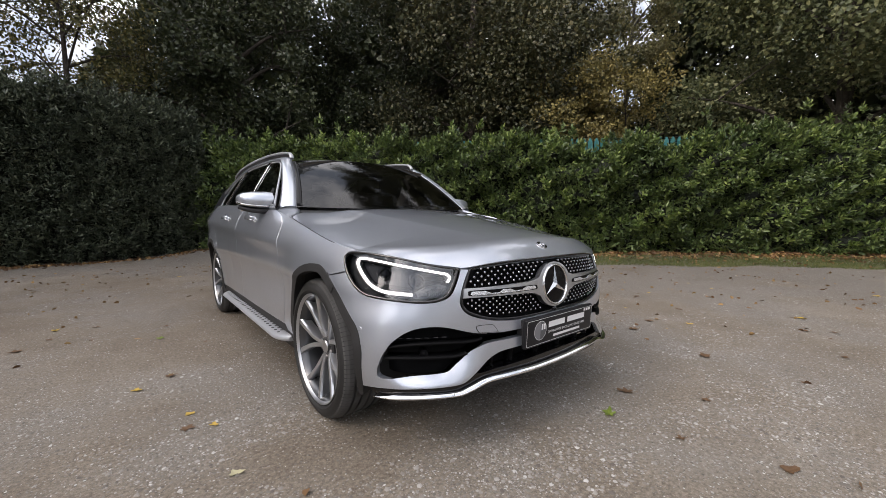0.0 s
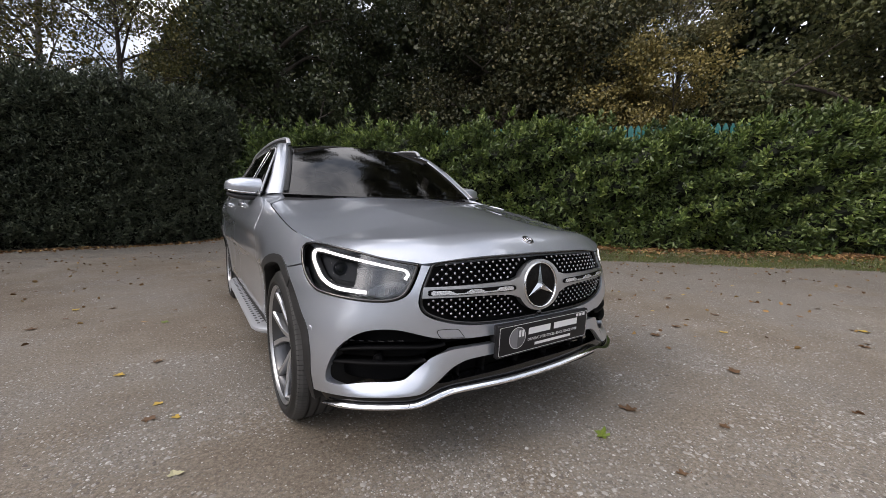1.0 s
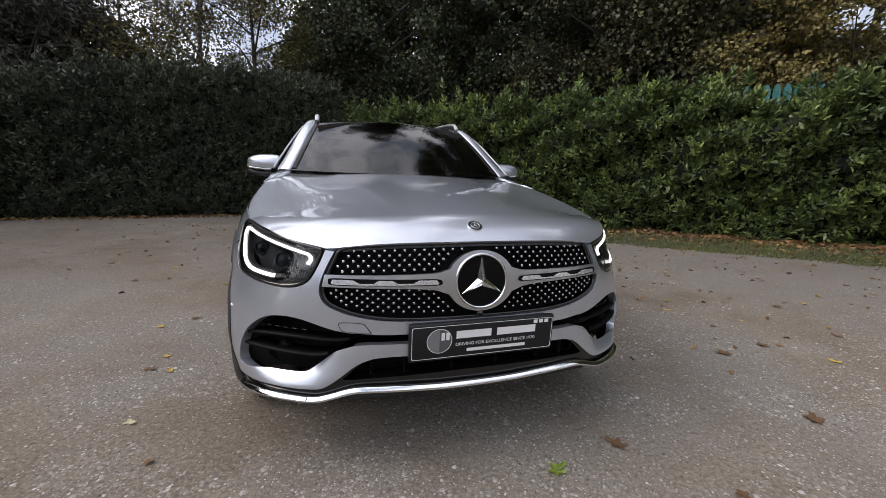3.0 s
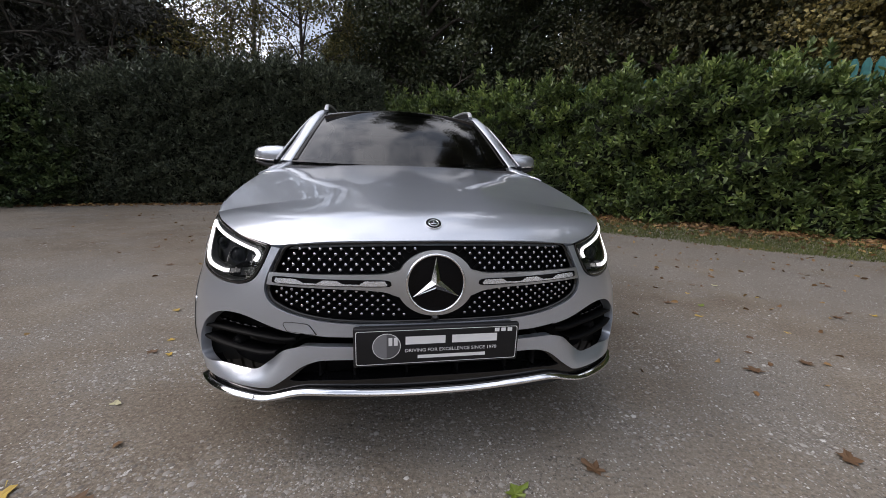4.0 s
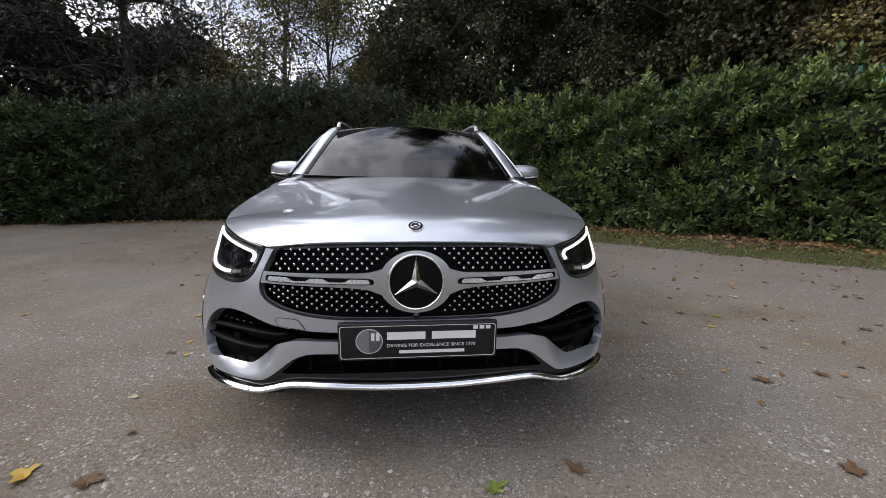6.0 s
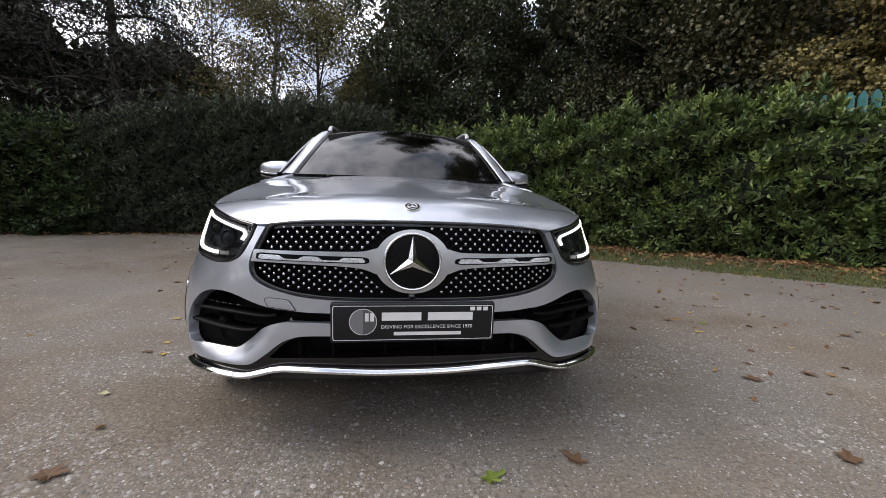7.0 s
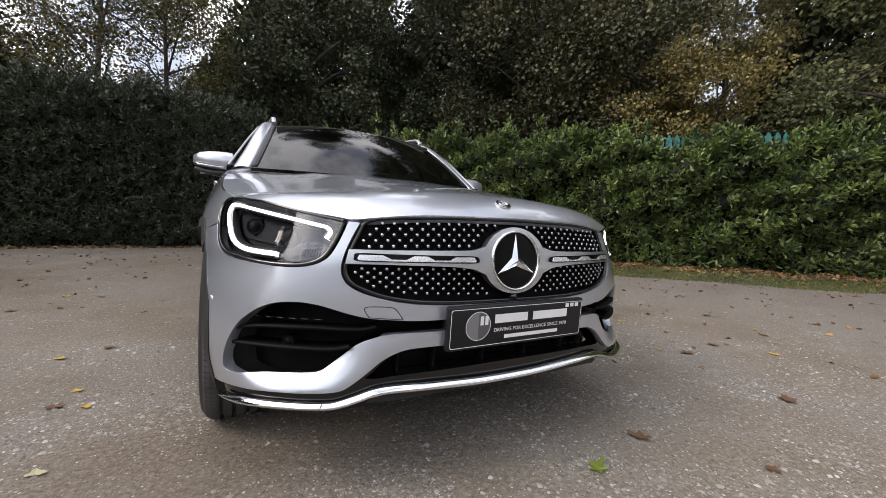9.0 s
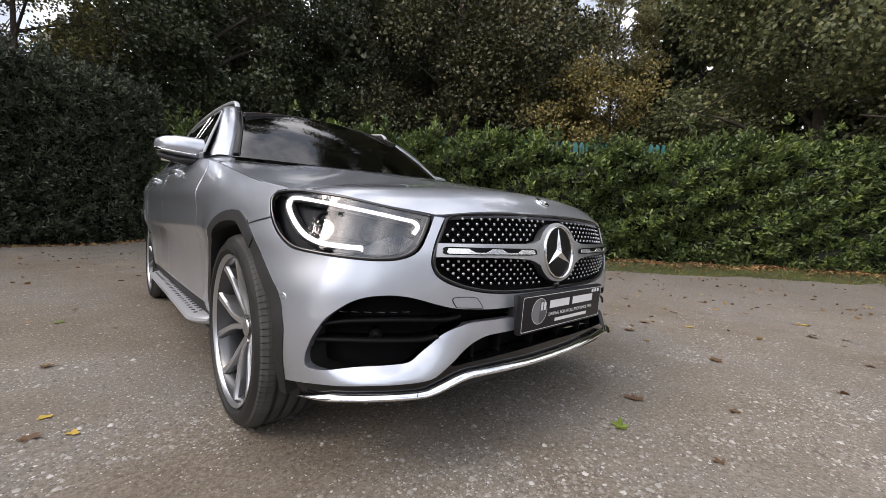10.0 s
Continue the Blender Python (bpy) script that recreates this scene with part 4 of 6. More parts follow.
def both_sides(name, chart, outline, mat, parent=CAR, holes=(), **more):
    """The same sheet on both sides of the car; the outline is given for the +x side."""
    pair = [panel(name, chart, outline, mat, parent, holes, **more)]
    pair.append(panel(name, other(chart), mirrored(outline), mat, parent, [mirrored(h) for h in holes], **more))
    return pair


def across(half):
    """A closed outline from its +x half, which starts and ends on the middle line."""
    h = np.array(half, float)
    return np.concatenate([h, h[::-1][1:-1] * (-1, 1)]) if abs(h[0, 0]) < 1e-9 else np.concatenate([h, h[::-1] * (-1, 1)])


def arc(c, r, a0, a1, n=22):
    q = np.radians(np.linspace(a0, a1, n))
    return np.stack([c[0] + r * np.cos(q), c[1] + r * np.sin(q)], 1)


HEAD = spline([(0.434, 0.788), (0.434, 0.788), (0.530, 0.808), (0.630, 0.831), (0.716, 0.843), (0.785, 0.849), (0.846, 0.846), (0.866, 0.825), (0.839, 0.767), (0.798, 0.716), (0.752, 0.682),
               (0.700, 0.671), (0.622, 0.662), (0.557, 0.659), (0.507, 0.664), (0.472, 0.684), (0.451, 0.728)], 6, True)
GRILLE_HALF = spline([(0.0, 0.815), (0.20, 0.812), (0.33, 0.803), (0.375, 0.795), (0.392, 0.780), (0.400, 0.755), (0.413, 0.715), (0.422, 0.675), (0.423, 0.644), (0.411, 0.618),
                      (0.385, 0.599), (0.341, 0.579), (0.284, 0.565), (0.214, 0.557), (0.115, 0.554), (0.0, 0.554)], 6)
INTAKE_HALF = spline([(0.0, 0.505), (0.235, 0.506), (0.305, 0.509), (0.342, 0.513), (0.380, 0.520), (0.414, 0.531), (0.453, 0.546), (0.483, 0.555), (0.519, 0.559), (0.562, 0.554), (0.594, 0.541), (0.622, 0.520),
                      (0.650, 0.490), (0.667, 0.459), (0.680, 0.429), (0.690, 0.395), (0.694, 0.365), (0.688, 0.347), (0.660, 0.342), (0.610, 0.347), (0.545, 0.352), (0.495, 0.355), (0.466, 0.360), (0.446, 0.373),
                      (0.416, 0.405), (0.386, 0.440), (0.352, 0.461), (0.315, 0.470), (0.235, 0.472), (0.0, 0.472)], 5)
BLADE_LOW = spline([(0.757, 0.292), (0.705, 0.299), (0.665, 0.303), (0.616, 0.305), (0.558, 0.308), (0.501, 0.309), (0.448, 0.311), (0.422, 0.316), (0.403, 0.329), (0.374, 0.358), (0.341, 0.394), (0.311, 0.415), (0.268, 0.427), (0.15, 0.430), (0.0, 0.431)], 6)
CHROME_LINE = spline([(0.706, 0.266), (0.664, 0.269), (0.615, 0.2745), (0.557, 0.278), (0.500, 0.2785), (0.447, 0.278), (0.421, 0.282), (0.388, 0.294), (0.352, 0.308), (0.313, 0.313), (0.22, 0.309), (0.10, 0.301), (0.0, 0.299)], 6)


DISH_FOOT = curve((0.26, 0.352, 0.400, 0.446, 0.495, 0.610, 0.70), (0.472, 0.459, 0.423, 0.378, 0.357, 0.348, 0.345))
DISH_LOW = curve((0.26, 0.341, 0.390, 0.448, 0.558, 0.70), (0.425, 0.392, 0.344, 0.313, 0.308, 0.299))
DISH_DEPTH = curve((0.27, 0.34, 0.44, 0.56, 0.64, 0.70), (0.0, 0.006, 0.034, 0.034, 0.012, 0.0))


def dished(a, z):
    """The nose's surface, hollowed in over the blade to the foot of each corner intake."""
    p = skin(a, z)
    b = np.abs(np.asarray(a, float))
    foot, low = DISH_FOOT(b), DISH_LOW(b)
    f = np.clip((z - low) / (foot - low), 0, 1.05)
    p[..., 1] += DISH_DEPTH(b) * (z < foot + 0.05) * f ** 1.6
    return p


def bumper():
    """The painted nose: over the intakes, round the corners and as the blade under them."""
    top = spline([(0.000, 0.547), (0.115, 0.547), (0.213, 0.549), (0.286, 0.557), (0.345, 0.572), (0.391, 0.591), (0.419, 0.614), (0.431, 0.644), (0.430, 0.677), (0.421, 0.718), (0.408, 0.758), (0.398, 0.784), (0.398, 0.784)], 5)
    lamp = spline([(0.423, 0.787), (0.423, 0.787), (0.440, 0.728), (0.461, 0.682), (0.497, 0.659), (0.55, 0.652), (0.622, 0.656), (0.703, 0.665), (0.757, 0.677), (0.803, 0.712), (0.842, 0.760), (0.842, 0.760)], 5)
    rear = spline([(0.925, 0.738), (0.925, 0.738), (0.907, 0.720), (0.884, 0.692), (0.847, 0.645), (0.801, 0.587), (0.770, 0.543), (0.756, 0.484), (0.752, 0.422), (0.757, 0.292), (0.757, 0.292)], 5)
    half = np.concatenate([top, lamp, rear, BLADE_LOW])
    ob = panel("front_bumper", dished, across(half), PAINT, CAR, [across(INTAKE_HALF)], step=0.0125, flange=0.035)
    # The towing-eye cover and the two round parking sensors.
    flap = spline([(0.379, 0.542), (0.3695, 0.550), (0.322, 0.547), (0.309, 0.534), (0.297, 0.512), (0.297, 0.512), (0.369, 0.520), (0.369, 0.520)], 4, True)
    panel("towing_eye_cover", skin, mirrored(flap), PAINT, ob, lift=0.0022, step=0.02, flange=0.003, label="square cover with a fine dark gap round it")
    v, f = ribbon(skin, np.concatenate([mirrored(flap), mirrored(flap)[:1]]), 0.0012, 80, 0.0004, 0.0022)
    solid("cover_gap", v, f, BLACK, ob)
    for s in (-1, 1):
        p = skin(np.array([s * 0.757]), np.array([0.536]))[0]
        q = (skin(np.array([s * 0.77]), np.array([0.536]))[0] - p)
        ang = math.atan2(q[1], q[0]) if s > 0 else math.atan2(-q[1], -q[0])
        v, f = lathe([(-0.006, 0.013), (0.0008, 0.013), (0.0015, 0.0105), (-0.0005, 0.0095), (0.0008, 0.008), (0.0012, 0.0)], 20, "y")
        d = solid("parking_sensor", v * (1, -1, 1), [k[::-1] for k in f], PAINT, ob)
        d.location, d.rotation_euler = p, (0, 0, ang)
    return ob


bumper()


def intakes():
    """Black grilles behind the bumper's openings, with fins and a sensor in each."""
    wide = np.array(INTAKE_HALF)
    c = np.array((0.40, 0.46))
    ob = panel("air_intake", skin, across(np.where(wide[:, :1] > 0, c + (wide - c) * (1.03, 1.12), wide + np.sign(wide - c) * (0, 0.01))), DEEP_BLACK, CAR, lift=-0.105, flange=0.0, step=0.03, label="black textured corner air intakes")
    for s in (-1, 1):
        for path, half in (([(0.666, 0.470), (0.602, 0.483), (0.498, 0.487), (0.393, 0.483), (0.352, 0.491)], 0.006),
                           ([(0.674, 0.426), (0.603, 0.428), (0.519, 0.427), (0.445, 0.426), (0.407, 0.434)], 0.006)):
            v, f = ribbon(skin, spline(np.array(path) * (s, 1), 8), half, 40, -0.045, 0.034)
            solid("fin", v, f, DEEP_BLACK, ob)
        for k in range(6):
            q = np.array([(0.47 + 0.028 * k, 0.507), (0.49 + 0.028 * k, 0.508)]) * (s, 1)
            v, f = ribbon(skin, q, 0.0025, 3, -0.042, 0.008)
            solid("slot", v, f, GLOSS_BLACK, ob)
        p = skin(np.array([s * 0.525]), np.array([0.438]))[0]
        v, f = lathe([(-0.03, 0.02), (0.006, 0.0185), (0.009, 0.015), (0.004, 0.013), (0.008, 0.010), (0.009, 0.0)], 24, "y")
        d = solid("parking_sensor", v * (1, -1, 1), [k[::-1] for k in f], DEEP_BLACK, ob)
        d.location, d.rotation_euler = p + (0, 0.050, 0), (0, 0, s * radians(32))


intakes()


OPENING = spline([(0.0, 0.429), (0.25, 0.426), (0.302, 0.414), (0.333, 0.391), (0.360, 0.358), (0.372, 0.343), (0.345, 0.340), (0.28, 0.344), (0.0, 0.346)], 5)


def even_run(line, n):
    """n places at even steps along an open line."""
    d = np.concatenate([[0], np.cumsum(np.linalg.norm(np.diff(line, axis=0), axis=1))])
    q = np.linspace(0, d[-1], n)
    return np.stack([np.interp(q, d, line[:, 0]), np.interp(q, d, line[:, 1])], 1)


def lower_nose():
    """The black splitter, its bright strip, the low intake with ribs, the grey skid plate."""
    top = BLADE_LOW + (0, 0.012)
    low = CHROME_LINE - (0, 0.013)
    half = np.concatenate([top[::-1], low])
    ob = panel("splitter", skin, across(half), SPLITTER_BLACK, CAR, [across(OPENING)], lift=-0.014, step=0.025, flange=0.05, label="gloss black splitter under the bumper")
    line = np.concatenate([CHROME_LINE, CHROME_LINE[::-1][1:] * (-1, 1)])
    n = 220
    t = np.linspace(-1, 1, n)
    # The strip is rounded: a broad face, then a roll that turns in underneath.
    run = even_run(line, n)
    along = np.gradient(run, axis=0)
    side = np.stack([-along[:, 1], along[:, 0]], 1)
    side /= np.linalg.norm(side, axis=1)[:, None]
    side *= np.sign(side[:, 1])[:, None]
    size = np.clip((1 - np.abs(t)) / 0.10, 0.12, 1)[:, None]
    section = ((0.0095, -0.010), (0.0095, 0.001), (0.0078, 0.0045), (0.0010, 0.0110), (-0.0055, 0.0145), (-0.0085, 0.0130), (-0.0120, 0.004), (-0.0135, -0.008))
    e, loops = 1e-3, []
    for off, lift in section:
        a, z = (run + side * off * size).T
        nrm = np.cross(skin(a + e, z) - skin(a - e, z), skin(a, z + e) - skin(a, z - e))
        loops.append(skin(a, z) + nrm / np.linalg.norm(nrm, axis=1)[:, None] * lift)
    v = np.stack(loops, 1).reshape(-1, 3)
    m = len(section)
    f = [(i * m + j, i * m + m + j, i * m + m + (j + 1) % m, i * m + (j + 1) % m) for i in range(n - 1) for j in range(m)]
    f += [tuple(range(m)), tuple(range((n - 1) * m, n * m))[::-1]]
    solid("chrome_strip", v, f, CHROME, ob, label="bright chrome strip along the splitter")
    for s in (-1, 1):
        v, f = ribbon(skin, np.array([(0.459, 0.268), (0.455, 0.288)]) * (s, 1), 0.0008, 4, 0.0125, 0.0012)
        solid("strip_joint", v, f, BLACK, ob)
    skid = spline([(0.0, 0.285), (0.20, 0.292), (0.30, 0.298), (0.345, 0.291), (0.37, 0.272), (0.37, 0.272), (0.30, 0.268), (0.30, 0.268), (0.0, 0.264)], 5)
    panel("skid_plate", skin, across(skid), CLADDING, ob, lift=-0.02, flange=0.05, step=0.03, label="matt dark grey skid plate")
    # A near-black sheet behind the opening; the void's shade is in its colour.
    panel("low_intake", skin, across(np.array((0.0, 0.386)) + (OPENING - (0.0, 0.386)) * (1.05, 1.25)), DEEP_BLACK, ob, lift=-0.09, flange=0.0, step=0.03)
    for a in (-0.30, -0.21, -0.07, 0.07, 0.21, 0.30):
        v, f = ribbon(skin, np.array([(a, 0.346), (a, 0.427)]), 0.004, 6, -0.085, 0.045)
        solid("rib", v, f, DEEP_BLACK, ob)
    return ob


lower_nose()


def grille():
    """The black grille with chrome studs, its silver bar and the round star."""
    ob = panel("grille", skin, across(GRILLE_HALF), DEEP_BLACK, CAR, lift=-0.040, flange=0.0, step=0.03, label="black grille with rows of small chrome studs")
    edge = across(GRILLE_HALF)
    edge = np.concatenate([edge, edge[:1]])
    v, f = ribbon(skin, edge, 0.0050, 300, -0.013, 0.008)
    solid("surround", v, f, SPLITTER_BLACK, ob)
    # Studs stand in bowed rows, on a lattice of thin slanting wires.
    pin_v, pin_f = lathe([(0.008, 0.0032), (-0.003, 0.0052), (-0.006, 0.0050), (-0.0072, 0.0038), (-0.0076, 0.0)], 8, "y")
    pin_me = None
    e = 1e-3
    inner = across(np.array(GRILLE_HALF))
    c = np.array((0.0, 0.685))
    inner = c + (inner - c) * (0.965, 0.915)
    rows = [(0.795 - 0.0165 * i, i) for i in range(5)] + [(0.656 - 0.0160 * i, i + 1) for i in range(6)]
    wires_v, wires_f, k = [], [], 0
    last = {}
    for z0, parity in rows:
        for i in range(-22, 23):
            a = (i + (0.5 if parity % 2 else 0)) * 0.0268
            z = z0 - 0.010 * (a / 0.4) ** 2 if z0 > 0.7 else z0 + (0.0 + 0.022 * (a / 0.4) ** 2 * (0.659 - z0) / 0.08)
            if math.hypot(a * 1.03, z - 0.682) < 0.124 or not inside(inner, np.array([[a, z]]))[0]:
                continue
            if z0 < 0.7 and z > 0.662 or z0 > 0.7 and z < 0.712:
                continue
            p, n = skin(np.array([a]), np.array([z]))[0], None
            du, dv = skin(a + e, z) - skin(a - e, z), skin(a, z + e) - skin(a, z - e)
            n = np.cross(du, dv)
            n /= np.linalg.norm(n)
            at = p - n * 0.016
            if pin_me is None:
                st = solid("stud", pin_v, pin_f, STUD_METAL, ob)
                pin_me = st.data
            else:
                st = new("stud", pin_me)
                st.parent = ob
            st.location = at
            st.rotation_euler = Vector(n).to_track_quat("-Y", "Z").to_euler()
            for da, dz in ((0.0134, -0.0163), (-0.0134, -0.0163)):
                path = np.array([(a, z), (a + da, z + dz)])
                if not inside(inner, path[1:])[0]:
                    continue
                sv, sf = ribbon(skin, path, 0.0013, 3, -0.028, 0.006)
                wires_v.append(sv)
                wires_f += [tuple(j + k for j in face) for face in sf]
                k += len(sv)
    tagged(solid("lattice", np.concatenate(wires_v), wires_f, DEEP_BLACK, ob, label="thin slanting black wires", smooth=False), kind="stuff")
    # The bar, widening into the ring's collar.
    q = np.radians(np.linspace(24, 90, 14))
    ring = np.stack([0.101 * np.cos(q), 0.682 + 0.107 * np.sin(q)], 1)
    top = np.concatenate([spline([(0.417, 0.708), (0.32, 0.709), (0.20, 0.711), (0.135, 0.713), (0.106, 0.721)], 5), ring])
    low = np.concatenate([spline([(0.422, 0.669), (0.32, 0.668), (0.20, 0.664), (0.135, 0.657), (0.106, 0.645)], 5), ring * (1, -1) + (0, 2 * 0.682)])
    bar = np.concatenate([top[::-1], low])
    panel("grille_bar", skin, across(bar), SATIN_PAINT, ob, [np.stack([0.0975 * 0.9 / 1.13 * np.cos(np.linspace(0, 2 * math.pi, 48, endpoint=False)), 0.682 + 0.0965 * np.sin(np.linspace(0, 2 * math.pi, 48, endpoint=False))], 1)], lift=0.006, flange=0.03, step=0.015, label="silver grille bar with a chrome inlay")
    for s in (-1, 1):
        inlay = spline([(0.405, 0.687), (0.396, 0.698), (0.32, 0.6975), (0.20, 0.696), (0.128, 0.6945), (0.114, 0.684), (0.126, 0.6735), (0.22, 0.6745), (0.32, 0.6755), (0.396, 0.6765)], 5, True) * (s, 1)
        panel("inlay", skin, inlay if s > 0 else inlay[::-1], DISC_BLACK, ob, lift=0.0095, flange=0.006, step=0.02)
        for piece in ([(0.394, 0.6935), (0.345, 0.6935), (0.326, 0.6828), (0.398, 0.6828)], [(0.278, 0.693), (0.247, 0.693), (0.230, 0.6822), (0.295, 0.6822)],
                      [(0.178, 0.692), (0.13, 0.6915), (0.124, 0.6815), (0.192, 0.6815)], [(0.397, 0.6829), (0.394, 0.6785), (0.126, 0.6765), (0.123, 0.6816)]):
            q = np.array(piece) * (s, 1)
            panel("chrome_inlay", skin, q, INLAY, ob, lift=0.0118, flange=0.003, step=0.012)
    # Ring, dark disc and three-pointed star.
    c = skin(np.array([0.0]), np.array([0.682]))[0]
    tilt = math.atan2(float(nose(0.74) - nose(0.63)), 0.11)
    star = part("emblem", block(0.02, 0.02, 0.02, 0.003), BLACK, ob, "round emblem with a raised chrome star")
    star.location, star.rotation_euler = c + (0, 0.0, 0), (-tilt, 0, 0)
    v, f = lathe([(0.02, 0.0985), (-0.006, 0.099), (-0.011, 0.0965), (-0.011, 0.092), (-0.006, 0.0895), (0.004, 0.089)], 72, "y")
    solid("ring", v, f, CHROME, star)
    v, f = lathe([(-0.002, 0.091), (-0.0035, 0.05), (-0.004, 0.0)], 64, "y")
    solid("disc", v, f, DISC_BLACK, star)
    sv, sf = [(0, -0.017, 0)], []
    for i in range(3):
        q = radians(90 + 120 * i)
        tip = (0.087 * math.cos(q), 0.087 * math.sin(q))
        l = (0.0175 * math.cos(q + radians(60)), 0.0175 * math.sin(q + radians(60)))
        sv += [(tip[0], -0.006, tip[1]), (l[0], -0.0045, l[1])]
    for i in range(3):
        a, b, d = 1 + 2 * i, 2 + 2 * i, 1 + 2 * ((i + 1) % 3)
        sf += [(0, a, b), (0, b, d)]
    solid("star", sv, sf, CHROME, star, smooth=False)
    # Small camera dome under the ring.
    v, f = lathe([(0.01, 0.015), (-0.002, 0.014), (-0.008, 0.009), (-0.010, 0.0)], 24, "y")
    d = solid("front_camera", v, f, GLOSS_BLACK, ob)
    d.location = skin(np.array([0.0]), np.array([0.563]))[0] + (0, 0.004, 0)


INLAY = material("inlay_metal", (0.80, 0.82, 0.85), 0.22, 0.75)
STUD_METAL = material("stud_chrome", (0.50, 0.51, 0.53), 0.22, 1.0)
DISC_BLACK = material("emblem_black", (0.003, 0.003, 0.0035), 0.2, spec=0.15)
SATIN_PAINT = material("satin_silver", (0.50, 0.51, 0.53), 0.3, 0.9, 0.4)
grille()


def headlamp(s):
    """A lamp unit: clear lens over a dark housing, with the bent light guide and a projector."""
    head = HEAD if s > 0 else mirrored(HEAD)
    ob = panel("headlight", skin, head, LENS, CAR, lift=-0.001, flange=0.0, step=0.02, label="clear headlight with a lit white daytime strip")
    ob.visible_shadow = False
    c = HEAD.mean(0)
    back = c + (HEAD - c) * 1.0
    deep = lambda d: (lambda u, v: skin(u, v) + np.stack([-np.sign(u) * d * 0.35, 0 * u + d, 0 * u], -1))
    panel("housing", deep(0.06), back if s > 0 else mirrored(back), LAMP_DARK, ob, flange=0.0, step=0.03, label="dark grey lamp housing")
    # The tunnel between lens and housing.
    front, rear = skin(HEAD[:, 0] * s, HEAD[:, 1]), deep(0.06)(HEAD[:, 0] * s, HEAD[:, 1])
    n = len(HEAD)
    solid("rim", np.stack([front, rear], 1).reshape(-1, 3), grid_faces(n, 2, False, True), LAMP_GREY, ob)
    edge = np.concatenate([HEAD, HEAD[:1]]) * (s, 1)
    v, f = ribbon(skin, edge, 0.0045, 160, -0.004, 0.004)
    solid("seal", v, f, GLOSS_BLACK, ob)
    guide = spline([(0.468, 0.734), (0.460, 0.751), (0.468, 0.765), (0.487, 0.771), (0.570, 0.790), (0.685, 0.812), (0.772, 0.823), (0.789, 0.805), (0.764, 0.762), (0.722, 0.717), (0.676, 0.694), (0.62, 0.687), (0.580, 0.685)], 6) * (s, 1)
    m = 110
    t = np.linspace(0, 1, m)
    wide = 0.0052 + 0.0016 * np.clip((t - 0.45) / 0.3, 0, 1)
    v, f = ribbon(deep(0.018), guide, wide + 0.007, m, 0.0, 0.012)
    solid("light_bezel", v, f, LAMP_GREY, ob, label="frosted grey bezel behind the light guide")
    v, f = ribbon(deep(0.010), guide, wide, m, 0.0, 0.012)
    solid("daytime_light", v, f, DRL, ob, label="lit white light guide")
    shell = spline(np.array([(0.475, 0.757), (0.60, 0.782), (0.75, 0.808), (0.762, 0.80), (0.742, 0.762), (0.72, 0.735), (0.69, 0.722), (0.60, 0.708), (0.50, 0.690), (0.478, 0.70), (0.468, 0.73)]), 5, True)
    panel("reflector", deep(0.05), shell if s > 0 else mirrored(shell), LAMP_CHROME, ob, flange=0.03, step=0.02)
    bracket = spline([(0.466, 0.712), (0.492, 0.724), (0.530, 0.716), (0.566, 0.694), (0.600, 0.672), (0.557, 0.666), (0.510, 0.671), (0.480, 0.687)], 5, True)
    panel("bracket", deep(0.026), bracket if s > 0 else mirrored(bracket), GLOSS_BLACK, ob, flange=0.02, step=0.02, label="gloss black lamp bracket")
    for k in range(7):
        a0 = 0.484 + 0.0065 * k
        v, f = ribbon(deep(0.024), np.array([(a0, 0.683 - 0.0012 * k), (a0 - 0.004, 0.707 - 0.001 * k)]) * (s, 1), 0.0009, 4, 0.0, 0.003)
        solid("rib", v, f, LAMP_GREY, ob)
    for a, z, r in ((0.560, 0.733, 0.027), (0.672, 0.760, 0.022)):
        p = deep(0.04)(np.array([s * a]), np.array([z]))[0]
        v, f = lathe([(0.02, r * 1.25), (-0.010, r * 1.2), (-0.012, r), (-0.004, r * 0.92), (-0.016, r * 0.6), (-0.020, 0.0)], 28, "y")
        d = solid("projector", v, f, LENS_GLASS, ob)
        d.location, d.rotation_euler = p, (0, 0, s * radians(20))


LAMP_GREY = material("lamp_bezel", (0.11, 0.114, 0.122), 0.35, 0.2)
LAMP_DARK = material("lamp_housing", (0.03, 0.032, 0.035), 0.5, 0.1, spec=0.3)
LAMP_CHROME = material("lamp_reflector", (0.045, 0.048, 0.055), 0.5, 0.1, spec=0.3)
LENS_GLASS = material("projector_glass", (0.03, 0.033, 0.04), 0.45, 0.0, 0.0, spec=0.2)
headlamp(-1)
headlamp(1)


